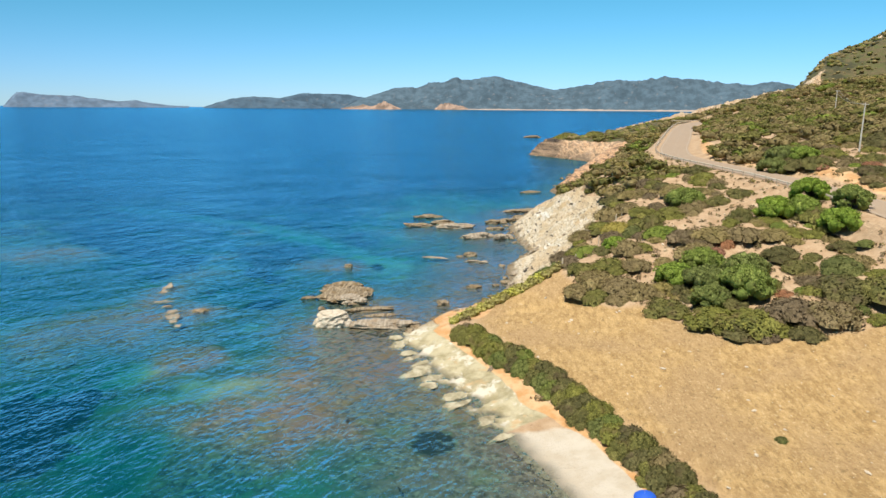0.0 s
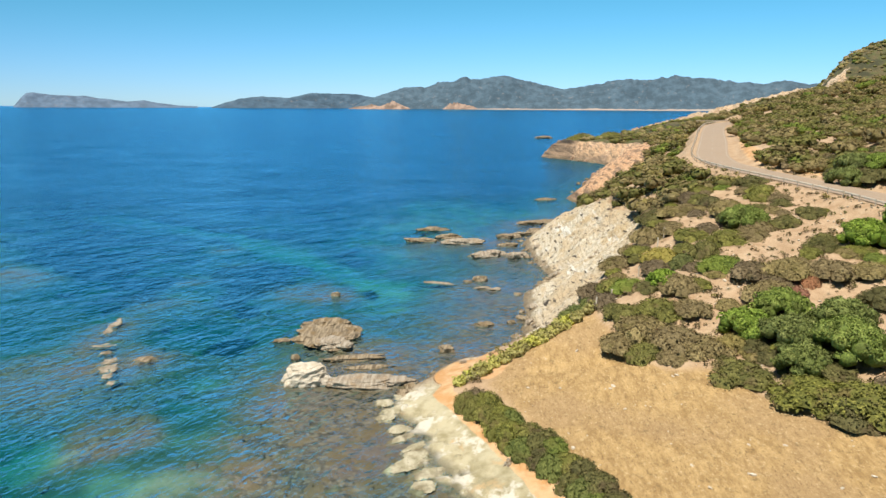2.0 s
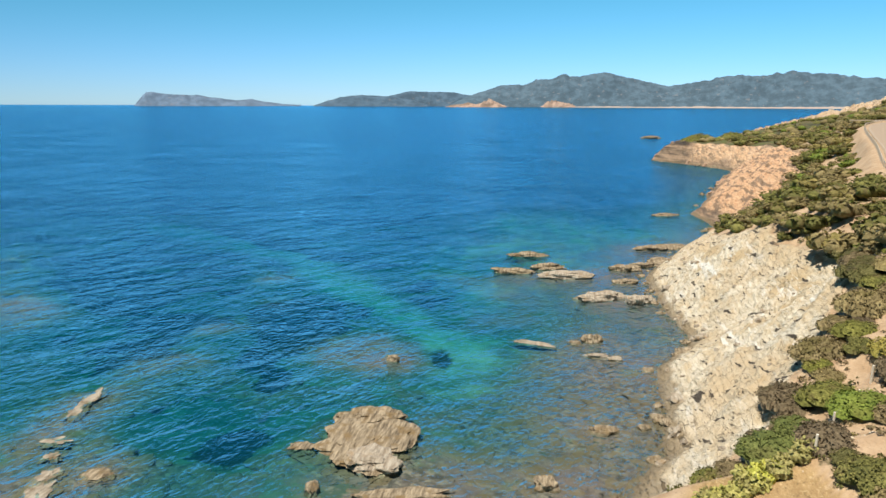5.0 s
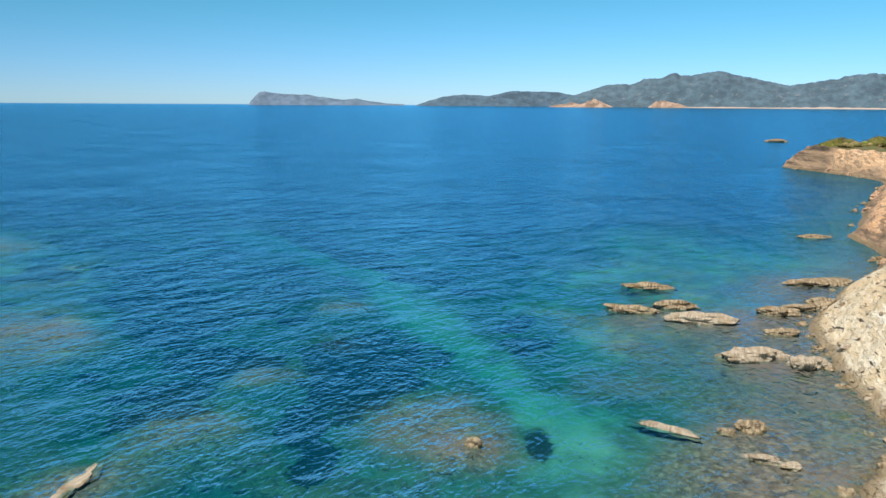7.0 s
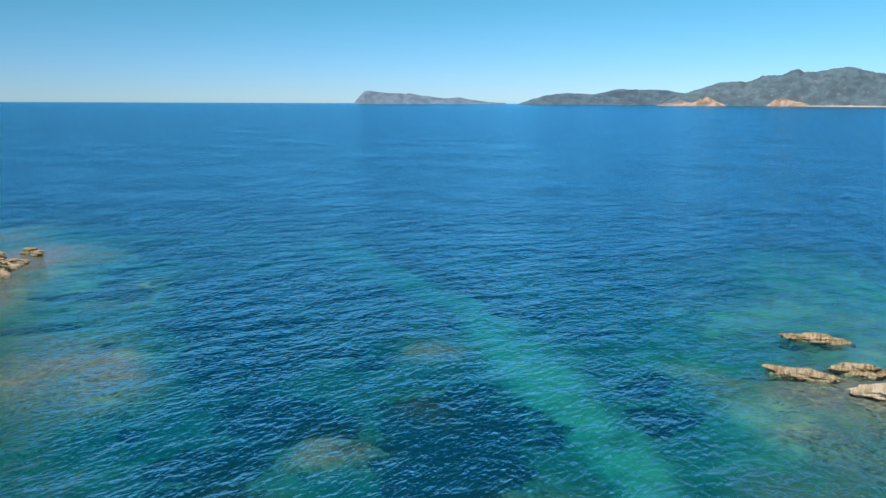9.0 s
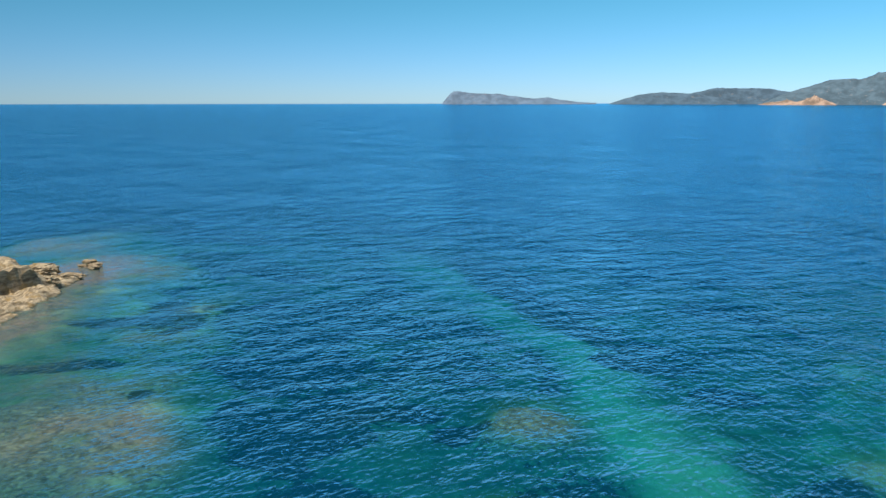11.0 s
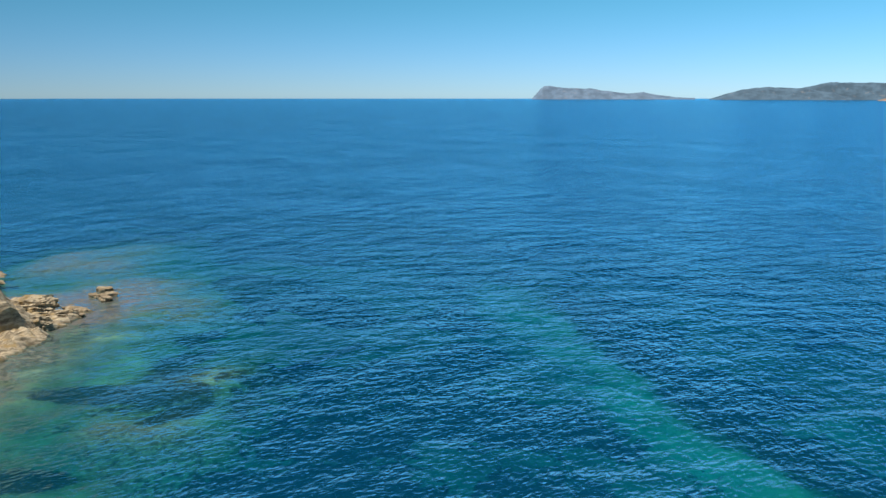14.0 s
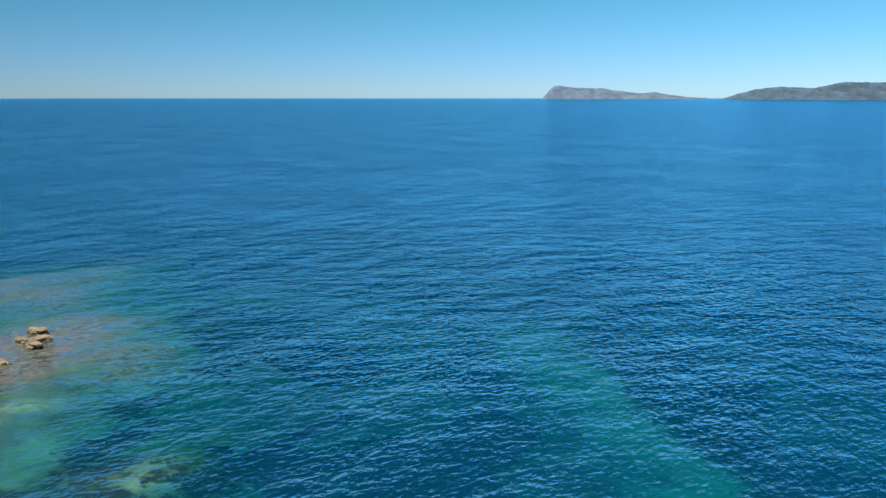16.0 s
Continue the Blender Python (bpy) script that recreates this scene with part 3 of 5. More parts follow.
def land_height(x, y, rough=True):
    x, y = np.asarray(x, float), np.asarray(y, float)
    d = x - coast_x(y)
    keys = np.array(sorted(PROFILE))
    rows = [np.interp(d, INLAND, PROFILE[k]) for k in keys]
    f = np.clip(np.searchsorted(keys, y) - 1, 0, len(keys) - 2)
    w = np.clip((y - keys[f]) / (keys[f + 1] - keys[f]), 0, 1)
    stack = np.stack(rows)
    pick = np.take_along_axis(stack, f[None], 0)[0] * (1 - w) + np.take_along_axis(stack, (f + 1)[None], 0)[0] * w
    h = pick + np.where(d > 300, (d - 300) * 0.25, 0)
    h = np.where(d < 0, d * 0.22, h)
    # the mountain behind the bay rises sheer from a saddle
    h = h + step(560, 650, y) * step(1100, 800, y) * (30 * step(138, 176, d) + 12 * step(180, 270, d))
    if rough:
        rock, grass, orange, beach, _, _, slab = zones(x, y)
        far = step(300, 600, y)
        u = x * 0.55 + y * 0.83
        v = x * 0.83 - y * 0.55
        lay = ridged(u / 9, v / 3, 3, 4) - 0.5
        blocks = np.floor(6 * fbm(u / 5.5, v / 2.0, 13)) / 6 - 0.4
        h = h + rock * (lay * 1.1 + blocks * 1.5 + (fbm(x / 3.2, y / 3.2, 11, 3) - 0.5) * 0.9) * (1 - 0.55 * slab) * step(-4, 1.5, d) * (1 + far * 1.5) * np.clip(0.3 + 0.2 * pick, 0.3, 1.15)
        h = h + (1 - rock) * (1 - beach) * (1 - grass) * (fbm(x / 6, y / 6, 21) - 0.5) * 1.2 * step(2, 8, d) * (1 + far * 3)
        ledge = np.floor(5 * fbm(x / 4.2, y / 3.2, 17, 4)) / 5 + 0.25 * fbm(x / 1.1, y / 1.1, 19, 3) - 0.62
        h = h + slab * (1 - beach) * ledge * 1.5 * step(7.0, 2.0, np.abs(d + 0.5))
        h = h + step(560, 760, y) * (1 - step(40, 10, d)) * (ridged(x / 55, y / 55, 23, 5) - 0.5) * 13
        h = h + grass * (fbm(x / 4, y / 4, 31) - 0.5) * 0.25
    rd, rz = to_road(x, y)
    w = step(ROAD_HALF + 4.5, ROAD_HALF + 1.0, rd)
    return h * (1 - w) + (rz - 0.12) * w


def build_land():
    ys = np.concatenate([np.arange(-70, 30, 4.0), np.arange(30, 150, 0.55), np.arange(150, 290, 0.9), np.arange(290, 620, 2.0), np.arange(620, 1500, 9.0)])
    ds = np.concatenate([np.arange(-12, 36, 0.5), np.arange(36, 75, 0.8), np.arange(75, 170, 2.0), np.arange(170, 500, 7.0)])
    Y, D = np.meshgrid(ys, ds, indexing="ij")
    X = coast_x(Y) + D
    Z = land_height(X, Y)
    names = ("rock", "grass", "orange", "beach", "red", "cover", "slab")
    found = dict(zip(names, zones(X, Y)))
    rock = found["rock"]
    ragged = 14 * (fbm(X / 9, Y / 9, 83) - 0.5)
    found["strata"] = step(392, 400, Y) * step(492, 474, Y + ragged) * step(60, 52, X + ragged) * 0.95
    found["strata"] = np.maximum(found["strata"], 0.8 * step(4.5, 1.5, D + 0.3 * ragged) * step(208, 216, Y))
    me = grid_mesh("ground", X, Y, Z, LAND, found)
    me.polygons.foreach_set("use_smooth", (rock < 0.45)[:-1, :-1].ravel().tolist())
    tagged(new("ground", me), "coastal hillside of pale schist, ochre soil and dry grass", "ground", kind="structure")


# ---------------------------------------------------------------- the sea and its floor
SAND_X, SAND_Y = (-128, -106, -90, -78, -65, -55, -45, -37, -27, -18, -13, -11), (240, 214, 202, 195, 188, 182, 170, 159, 150, 140, 131, 118)
# dark sea-grass beds: x, y, half sizes along and across, turn in degrees
WEED = ((-41, 63, 6.3, 6, 3), (-39.4, 56, 6, 4, 3), (-39, 69, 2.2, 2, 3), (0, 58.7, 2.6, 2.4, -20), (-39.5, 142, 9, 12, 10), (-52.8, 123, 5, 3.6, 10), (-30, 105.5, 3, 3.6, 10),
        (-15.2, 129.6, 1.2, 3.2, 15), (-35.4, 136, 4, 8, 20), (-38.5, 127, 2.6, 5, 20), (-56, 130, 5.5, 4.5, 20), (-55, 138, 8.5, 5, 20), (-33, 121, 1.6, 3.4, 20))
WEED_OUT = ((-22.6, 157, 4.5, 3, 20), (-71.5, 150, 8, 10, 30), (-58, 127.5, 4.5, 2.6, 30), (-60, 139, 5, 3.8, 30), (-22.7, 154, 1.6, 2.1, 30), (-25.8, 164, 2.8, 2.6, 30), (-46.4, 148, 3, 1.6, 30),
            (-36.5, 151, 2.2, 1.6, 30), (-67.4, 128.5, 1.6, 1, 30), (-83, 160, 9, 9, 40), (-73, 146, 3, 5, 40), (-57, 156, 2.8, 2.2, 40), (-48.8, 186, 6, 4.4, 40), (-37.7, 181, 3.6, 3, 40),
            (-64, 158, 3.6, 2.4, 40), (-90, 168, 7, 6, 43), (-67, 203, 7, 4.5, 43), (-82, 181, 4, 5, 43), (-97, 182, 7, 5, 43))
WEED_POINT = ((-103, 141.5, 9.5, 2.2, 52), (-88, 142, 1.2, 1.3, 40), (-103.4, 157, 1.6, 4.2, 0), (-112, 163, 1.4, 4, 0), (-112, 155, 9, 2.2, 45))
# shallow stony reefs
REEF = ((-50, 88, 11.5, 13, 4), (-32, 79, 4.2, 5, 4), (-4.6, 59, 2.9, 3.2, 3), (-15, 60, 6, 7, 3), (-10, 79, 7, 8, 4), (-25.3, 129, 7.5, 7, 20), (-47.3, 121, 6, 4.2, 20), (-41.4, 144, 3, 3.6, 20),
        (-44, 113, 3, 3, 20), (-77, 130, 9, 12, 20), (-6.7, 155, 5, 5, 20), (-9, 144, 6.6, 5, 20), (-83, 133, 11, 14, 30), (-44.4, 145, 2.5, 3.4, 30), (-46.7, 133.6, 4.6, 3.5, 30), (-21, 167, 5, 4.5, 30))
REEF_OUT = ((-49.6, 158.5, 5.4, 4.6, 30), (-97.6, 153, 6.5, 6.5, 30), (-88, 136, 10, 9, 40), (-64, 151, 3.3, 2.2, 40), (-51, 161, 4.2, 3.4, 40), (-103, 152, 5, 3.7, 43),
            (-128, 172, 7, 3, 55), (-150, 175, 8, 5, 43), (-134, 174, 6, 4, 43), (6, 128, 8, 28, 0), (4, 166, 8, 14, 0))
# pale sand: patches between the beds
PALE = ((-17.6, 193, 9, 10, 31), (-13.2, 160.3, 5, 6, 31), (-24, 172, 6, 6, 31), (-106.2, 163.3, 2.6, 9.5, 43), (-101.9, 158.1, 3.2, 3.8, 43), (-109.8, 167.2, 3.9, 3.3, 43), (-115.5, 156.3, 2.6, 6.5, 43), (-80, 143, 4.8, 4, 30), (-121, 152.5, 4.2, 1.6, 50), (-128, 162, 5, 1.6, 48), (-126, 170, 3.5, 1.8, 43), (-11.8, 133, 6, 8, 4), (-13.2, 122, 2.8, 8, 9), (-42, 168, 9, 4, 10), (-12.5, 153, 5.5, 3.6, 30),
        (-34.6, 257, 10.7, 4, 30), (-57, 201, 4, 3.5, 43), (-228, 201, 10, 6, 43), (-35.8, 75, 4, 3.4, 4), (-35, 57, 3, 2.2, 3), (-24, 70, 6, 3, 0), (2, 214, 22, 26, 0), (-30, 232, 20, 16, 20), (0, 182, 10, 8, 0), (-28, 92, 4, 3, 0), (-74, 131, 3, 1.4, 30))
# shallow stony skirts round the rocks: x, y, size
SHOALS = ((-15.5, 92, 4.5), (-9.6, 91, 4.5), (-17, 105, 5), (-11, 99.5, 4), (-8, 171, 5), (0, 169, 4.5), (6, 156, 3.4), (11, 157, 3), (11, 174, 4), (3.6, 137, 3), (3, 113, 3.5),
          (-20, 125, 2.6), (0, 102, 3), (14, 196, 6), (-46, 103, 3.4), (-41, 94, 4), (-48, 109, 3), (-37, 97, 2.4), (-10, 84, 5), (5, 127, 5), (-147, 170, 5.5), (-176, 186, 9), (-164, 176, 6), (-179, 174, 6), (-172, 167, 5), (-139, 163, 4))


# reefs that come close under the surface: x, y, size
SHALLOWS = ((-14, 192, 12), (-6, 218, 14), (-10, 245, 16), (-12, 162, 6), (-90, 137, 11), (-80, 130, 9), (-104, 158, 8), (-108, 165, 5), (-50, 89, 12), (-24, 70, 9), (-14, 66, 8), (-25.5, 128.5, 7), (-47, 121, 5.5), (-32, 79, 5), (-44.4, 145, 3), (-46.7, 133.6, 4.5), (-51, 160, 4), (-10, 80, 9), (-15, 60, 7))


def blobs(x, y, table, seed, wobble=1.0):
    out = np.zeros(np.shape(x))
    wob = wobble * (1.3 * (fbm(x / 7, y / 7, seed, 6) - 0.5) + 0.8 * (fbm(x / 2.2, y / 2.2, seed + 9, 4) - 0.5))
    for cx, cy, a, b, turn in table:
        c, s = math.cos(radians(turn)), math.sin(radians(turn))
        u, v = ((x - cx) * c + (y - cy) * s) / a, (-(x - cx) * s + (y - cy) * c) / b
        out = np.maximum(out, step(1.5, 0.5, np.hypot(u, v) + wob))
    return out


def point_frame(x, y):
    """Along the rocky point's eastern shore from its root to its tip, and inland from that shore."""
    u, v = np.asarray(x) + 122, np.asarray(y) - 143
    return -0.663 * u + 0.749 * v, -0.749 * u - 0.663 * v


def islet_height(x, y):
    """The rocky point west of the bay: a low shelf, a block with a sheer face, a ragged tip."""
    s, q = point_frame(x, y)
    wob = 5.0 * (fbm(x / 7, y / 7, 51, 5) - 0.5)
    lay = ridged((x * 0.5 + y) / 6, (x - 0.5 * y) / 2.2, 53, 4) - 0.5
    fine = ridged(x / 1.9, y / 1.5, 57, 4) - 0.5
    tip = step(31, 22, s + wob)
    shelf = -2.4 + 2.75 * step(-3.5, 2.5, q + 0.6 * wob) * step(34, 24, s + wob)
    face = -136.0 + 1.0 * (fbm(y / 3.0, x * 0 + 4, 55, 4) - 0.5)
    block = 3.7 * step(0.3, -0.3, x - face) * step(157.0, 152.0, y + 0.7 * wob) * (1 - 0.55 * step(-143, -162, x))
    mid = 1.7 * step(3.5, 8.0, q + 0.5 * wob) * step(25, 17, s + wob) * step(14, 19, s)
    back = step(36, 24, q + wob)
    out = shelf + np.maximum(block, mid) * back + (lay * 1.5 + fine * 1.3) * tip * step(-4, 1, q)
    root = step(-12, -3, s + 0.5 * wob)
    return np.where(back < 0.02, -3.0, out * root - 3.0 * (1 - root)) - 2.6 * (1 - back)


def sand_band(x, y):
    px = np.interp(-np.asarray(y), [-v for v in SAND_Y], SAND_X)
    wide = np.interp(y, (118, 150, 185, 205, 240), (3.4, 5.4, 8.0, 10.0, 14.0))
    band = step(1.7, 0.25, np.abs(np.asarray(x) - px + 9 * (fbm(x / 8, y / 8, 71, 5) - 0.5)) / wide) * step(112, 130, y) * step(242, 206, y)
    band = band * np.clip(0.35 + 1.15 * fbm(x / 5, y / 5, 75, 4), 0, 1)
    return np.maximum(band, 0.5 * blobs(x, y, PALE, 73))


def bed_depth(x, y):
    """Depth of water at a place in the bay; how much reef, sea grass and pale sand covers the floor."""
    shore = np.clip(coast_x(y) - x, 0, 400)
    out = 0.2 + 0.13 * np.minimum(shore, 30) + 0.02 * shore + 0.0003 * shore ** 2 + 0.012 * np.clip(y - 120, 0, 400) * step(5, 40, shore)
    out = np.minimum(out + 0.05 * np.clip(y - 165, 0, 200) * step(10, 50, shore), 9.0) + 26 * step(185, 430, y - 0.25 * x) + 26 * step(170, 420, shore)
    s_axis, q = point_frame(x, y)
    isl = np.maximum(np.maximum(-q, q - 34), np.maximum(s_axis - 30, -8 - s_axis)) + 12 * (fbm(x / 15, y / 15, 69, 5) - 0.5)
    out = np.minimum(out, 0.15 + 0.15 * np.clip(isl, 0, 5) + 0.34 * np.clip(isl - 5, 0, 400))
    s = sand_band(x, y)
    r = np.maximum(blobs(x, y, REEF, 61), blobs(x, y, REEF_OUT, 61))
    w = np.maximum(np.maximum(blobs(x, y, WEED, 62, 0.8), blobs(x, y, WEED_OUT, 62, 0.8)), blobs(x, y, WEED_POINT, 64, 0.5))
    # further out the sea grass runs together
    run = step(0.40, 0.52, fbm(x / 12 + 7, y / 12, 67, 5)) * step(150, 185, y - 0.25 * (x + 40)) * step(45, 75, shore) * 0.8
    w = np.maximum(w, run * (1 - 0.9 * r) * (1 - s) * step(4, 16, isl))
    r = np.maximum(r, step(0.47, 0.58, fbm(x / 9, y / 9, 66, 5)) * 0.75 * step(170, 100, shore) * step(170, 130, y) * (1 - s) * (1 - w))
    r = np.maximum(r, np.maximum(step(26, 12, shore) * 0.85, step(7, 0, isl)) * (1 - 0.8 * s))
    out = out * (1 - 0.5 * r) * (1 - 0.35 * s * step(300, 180, y))
    ragged = 2.2 * (fbm(x / 4, y / 4, 79, 5) - 0.5)
    for cx, cy, size in SHALLOWS:
        out = out * (1 - 0.6 * step(1.9, 0.3, ((x - cx) ** 2 + (y - cy) ** 2) / (1.1 * size) ** 2 + ragged))
    for cx, cy, size in SHOALS:
        near = np.exp(-(((x - cx) ** 2 + (y - cy) ** 2) / (1.6 * size) ** 2))
        out, r, w, s = out * (1 - 0.85 * near), np.maximum(r, near), w * (1 - near), s * (1 - near)
    out = out + (fbm(x / 4, y / 4, 63) - 0.5) * 0.8 * step(3, 12, shore) * step(0.2, 1.2, out)
    return np.maximum(out, 0.12), r * (1 - step(0.3, 0.7, w)), w, s * (1 - step(0.3, 0.7, w))


def spread(lo, hi, near_lo, near_hi, gap, grow=1.25):
    """Sample places, dense between near_lo and near_hi."""
    mid = list(np.arange(near_lo, near_hi, gap))
    up, g = [mid[-1]], gap
    while up[-1] < hi:
        g *= grow
        up.append(min(up[-1] + g, hi))
    down, g = [mid[0]], gap
    while down[-1] > lo:
        g *= grow
        down.append(max(down[-1] - g, lo))
    return np.array(down[:0:-1] + mid + up[1:])


def build_sea():
    # the floor lies where the eye finds it: a slanting view lifts it to about a third of its depth
    X, Y = np.meshgrid(spread(-600, 500, -190, 30, 0.8), spread(-80, 700, 45, 215, 0.8))
    dep, r, w, s = bed_depth(X, Y)
    Z = np.where(X > coast_x(Y) + 3, -3.0, -0.32 * dep - 0.12)
    me = grid_mesh("seabed", X, Y, Z, SEABED, {"reef": r, "weed": w, "sand": s})
    tagged(new("seabed", me), "sandy sea floor with stony reefs and dark sea grass", "seabed", kind="structure")
    X, Y = np.meshgrid(spread(-5600, 5600, -220, 60, 1.6, 1.2), spread(-400, 5600, 30, 260, 1.6, 1.2))
    dep = bed_depth(X, Y)[0]
    out = np.where((X < -420) | (Y > 520), 60.0, dep)
    me = grid_mesh("water", X, Y, np.zeros_like(X), WATER, {"depth": out})
    tagged(new("water", me), "clear blue-green sea with small wind ripples", "sea", kind="structure")


# ---------------------------------------------------------------- far shores


def far_range(name, label, material, shore, depth, bearings, tops, seed, rough=0.18, spur_size=420, fineness=1.0):
    """A range of hills: its skyline height in metres by compass bearing, its shore at that distance."""
    b = np.linspace(bearings[0], bearings[-1], int(260 * fineness))
    r = np.linspace(0, 1, int(40 * fineness))
    B, R = np.meshgrid(b, r)
    top = np.interp(B, bearings, tops)
    top = top * (1 + 0.10 * (fbm(B * 2.2, B * 0, seed, 4) - 0.5))
    dist = shore + depth * R
    X, Y = dist * np.sin(np.radians(B)), dist * np.cos(np.radians(B))
    rise = np.where(R < 0.7, np.sin(np.clip(R / 0.7, 0, 1) * math.pi / 2) ** 1.2, 1 - 0.5 * (R - 0.7))
    spur = ridged(X / spur_size, Y / spur_size, seed + 3, 5) - 0.5
    Z = top * rise * (1 + rough * 3.2 * spur * (1 - step(0.5, 0.72, R))) - 0.5 * (R == 0)
    tagged(new(name, grid_mesh(name, X, Y, Z, material)), label, "hills", kind="structure")


# haze painted into the colours: the next three are blued and lightened
FAR_WOOD_HAZE = far_material("far_wood_haze", (0.058, 0.088, 0.112), (0.21, 0.195, 0.19), 0.05)
FAR_CAPE_HAZE = far_material("far_cape_haze", (0.085, 0.12, 0.165), (0.18, 0.18, 0.205), 0.05)
FAR_MID_HAZE = far_material("far_mid_haze", (0.052, 0.082, 0.112), (0.17, 0.165, 0.165), 0.03)
FAR_GRANITE = far_material("far_granite", (0.18, 0.13, 0.10), (0.38, 0.27, 0.205), 0.2)


def build_far():
    far_range("backdrop_cape", "hazy rocky cape on the horizon", FAR_CAPE_HAZE, 4600, 200, (-34.9, -34.4, -34.0, -33.6, -32.6, -31, -28.7, -27.6, -26.4, -25.4, -24, -22.6),
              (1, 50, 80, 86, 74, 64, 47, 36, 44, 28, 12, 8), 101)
    far_range("backdrop_isle", "dark wooded far island", FAR_MID_HAZE, 4450, 200, (-21.6, -20.6, -19.4, -17.7, -16.4, -15.2, -13.6, -12.4), (3, 30, 58, 74, 66, 60, 40, 10), 111)
    far_range("backdrop_hills_low", "low far hills, coloured blue-green for the haze", FAR_MID_HAZE, 4660, 200, (-16.2, -15, -13.8, -12.6, -11.4, -10.2, -8.0), (50, 76, 92, 100, 94, 92, 60), 121)
    far_range("backdrop_hills", "wooded coastal mountains across the bay with bare granite spots", FAR_WOOD_HAZE, 4250, 420,
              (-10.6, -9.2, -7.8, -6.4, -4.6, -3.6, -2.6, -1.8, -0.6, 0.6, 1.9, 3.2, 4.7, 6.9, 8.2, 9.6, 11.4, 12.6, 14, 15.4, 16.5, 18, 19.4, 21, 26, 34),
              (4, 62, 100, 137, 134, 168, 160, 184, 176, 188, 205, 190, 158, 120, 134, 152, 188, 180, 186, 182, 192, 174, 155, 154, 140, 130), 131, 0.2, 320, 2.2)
    far_range("backdrop_granite_island", "low island of orange granite", FAR_GRANITE, 4050, 90, (-10.9, -10.2, -9.2, -8.4, -7.4, -6.6, -5.9), (1, 12, 20, 15, 34, 24, 1), 141, 0.6, 45)
    far_range("backdrop_granite_point", "orange granite point below the hills", FAR_GRANITE, 4180, 90, (-3.2, -2.6, -2.0, -1.2, -0.3), (1, 26, 38, 24, 2), 151, 0.6, 45)
    beach = plain_material("far_beach", (0.29, 0.23, 0.19), (0.41, 0.34, 0.29), 0.02, 0.9, local=False)
    far_range("backdrop_beach", "pale strip of beach and villas along the far shore", beach, 4160, 40, (-0.5, 2, 5, 9, 13, 17, 22), (3, 5, 4, 7, 5, 8, 6), 161, 0.6, 30)


# ---------------------------------------------------------------- rocks
def rock_mesh(name, material, seed, size=(1, 1, 1), cuts=4, layers=0.35, tilt=35, rough=0.42, flat_top=2.0):
    """A weathered, layered boulder about one unit in radius, times size."""
    bm = bmesh.new()
    bmesh.ops.create_icosphere(bm, subdivisions=cuts, radius=1)
    turn = Matrix.Rotation(radians(tilt), 3, Vector((0.6, 1, 0.2)).normalized())
    for v in bm.verts:
        p = turn @ v.co
        n = noise.fractal(v.co * 1.3 + Vector((seed * 3.7, 0, seed)), 1.0, 2.0, 4)
        q = Vector((p.x * 1.2, p.y * 1.2, p.z * 6.0)) + Vector((seed, seed * 2, 0))
        lay = noise.noise(q) + 0.5 * noise.noise(q * 2.3)
        flat = max(-0.5, min(0.5, noise.cell(Vector((v.co.x * 1.7, v.co.y * 1.7, v.co.z * 1.7 + seed)))- 0.5))
        split = noise.ridged_multi_fractal(v.co * 2.2 + Vector((seed, 0, seed)), 0.9, 2.0, 3, 1.0, 2.0) - 1.0
        v.co *= 1 + rough * n + layers * 0.3 * lay + 0.10 * flat + 0.09 * split
        if v.co.z > flat_top:
            v.co.z = flat_top + 0.45 * (v.co.z - flat_top)
        if v.co.z < 0:
            v.co.x, v.co.y, v.co.z = v.co.x * (1 - 0.9 * v.co.z), v.co.y * (1 - 0.9 * v.co.z), v.co.z * 1.8
        v.co = Vector((v.co.x * size[0], v.co.y * size[1], v.co.z * size[2]))
    me = bpy.data.meshes.new(name)
    bm.to_mesh(me)
    bm.free()
    me.materials.append(material)
    return me


def sea_rock(label, place, size, turn, material, seed, cuts=4, group="rocks in the bay", rough=0.42, flat_top=0.62):
    ob = new("sea_rock", rock_mesh("sea_rock", material, seed, (size[0], size[1], size[2] * 1.25), cuts, 0.3, rough=rough, flat_top=flat_top))
    ob.matrix_world = pose(*place, 0, 0, turn)
    return tagged(ob, label, "rock", group)


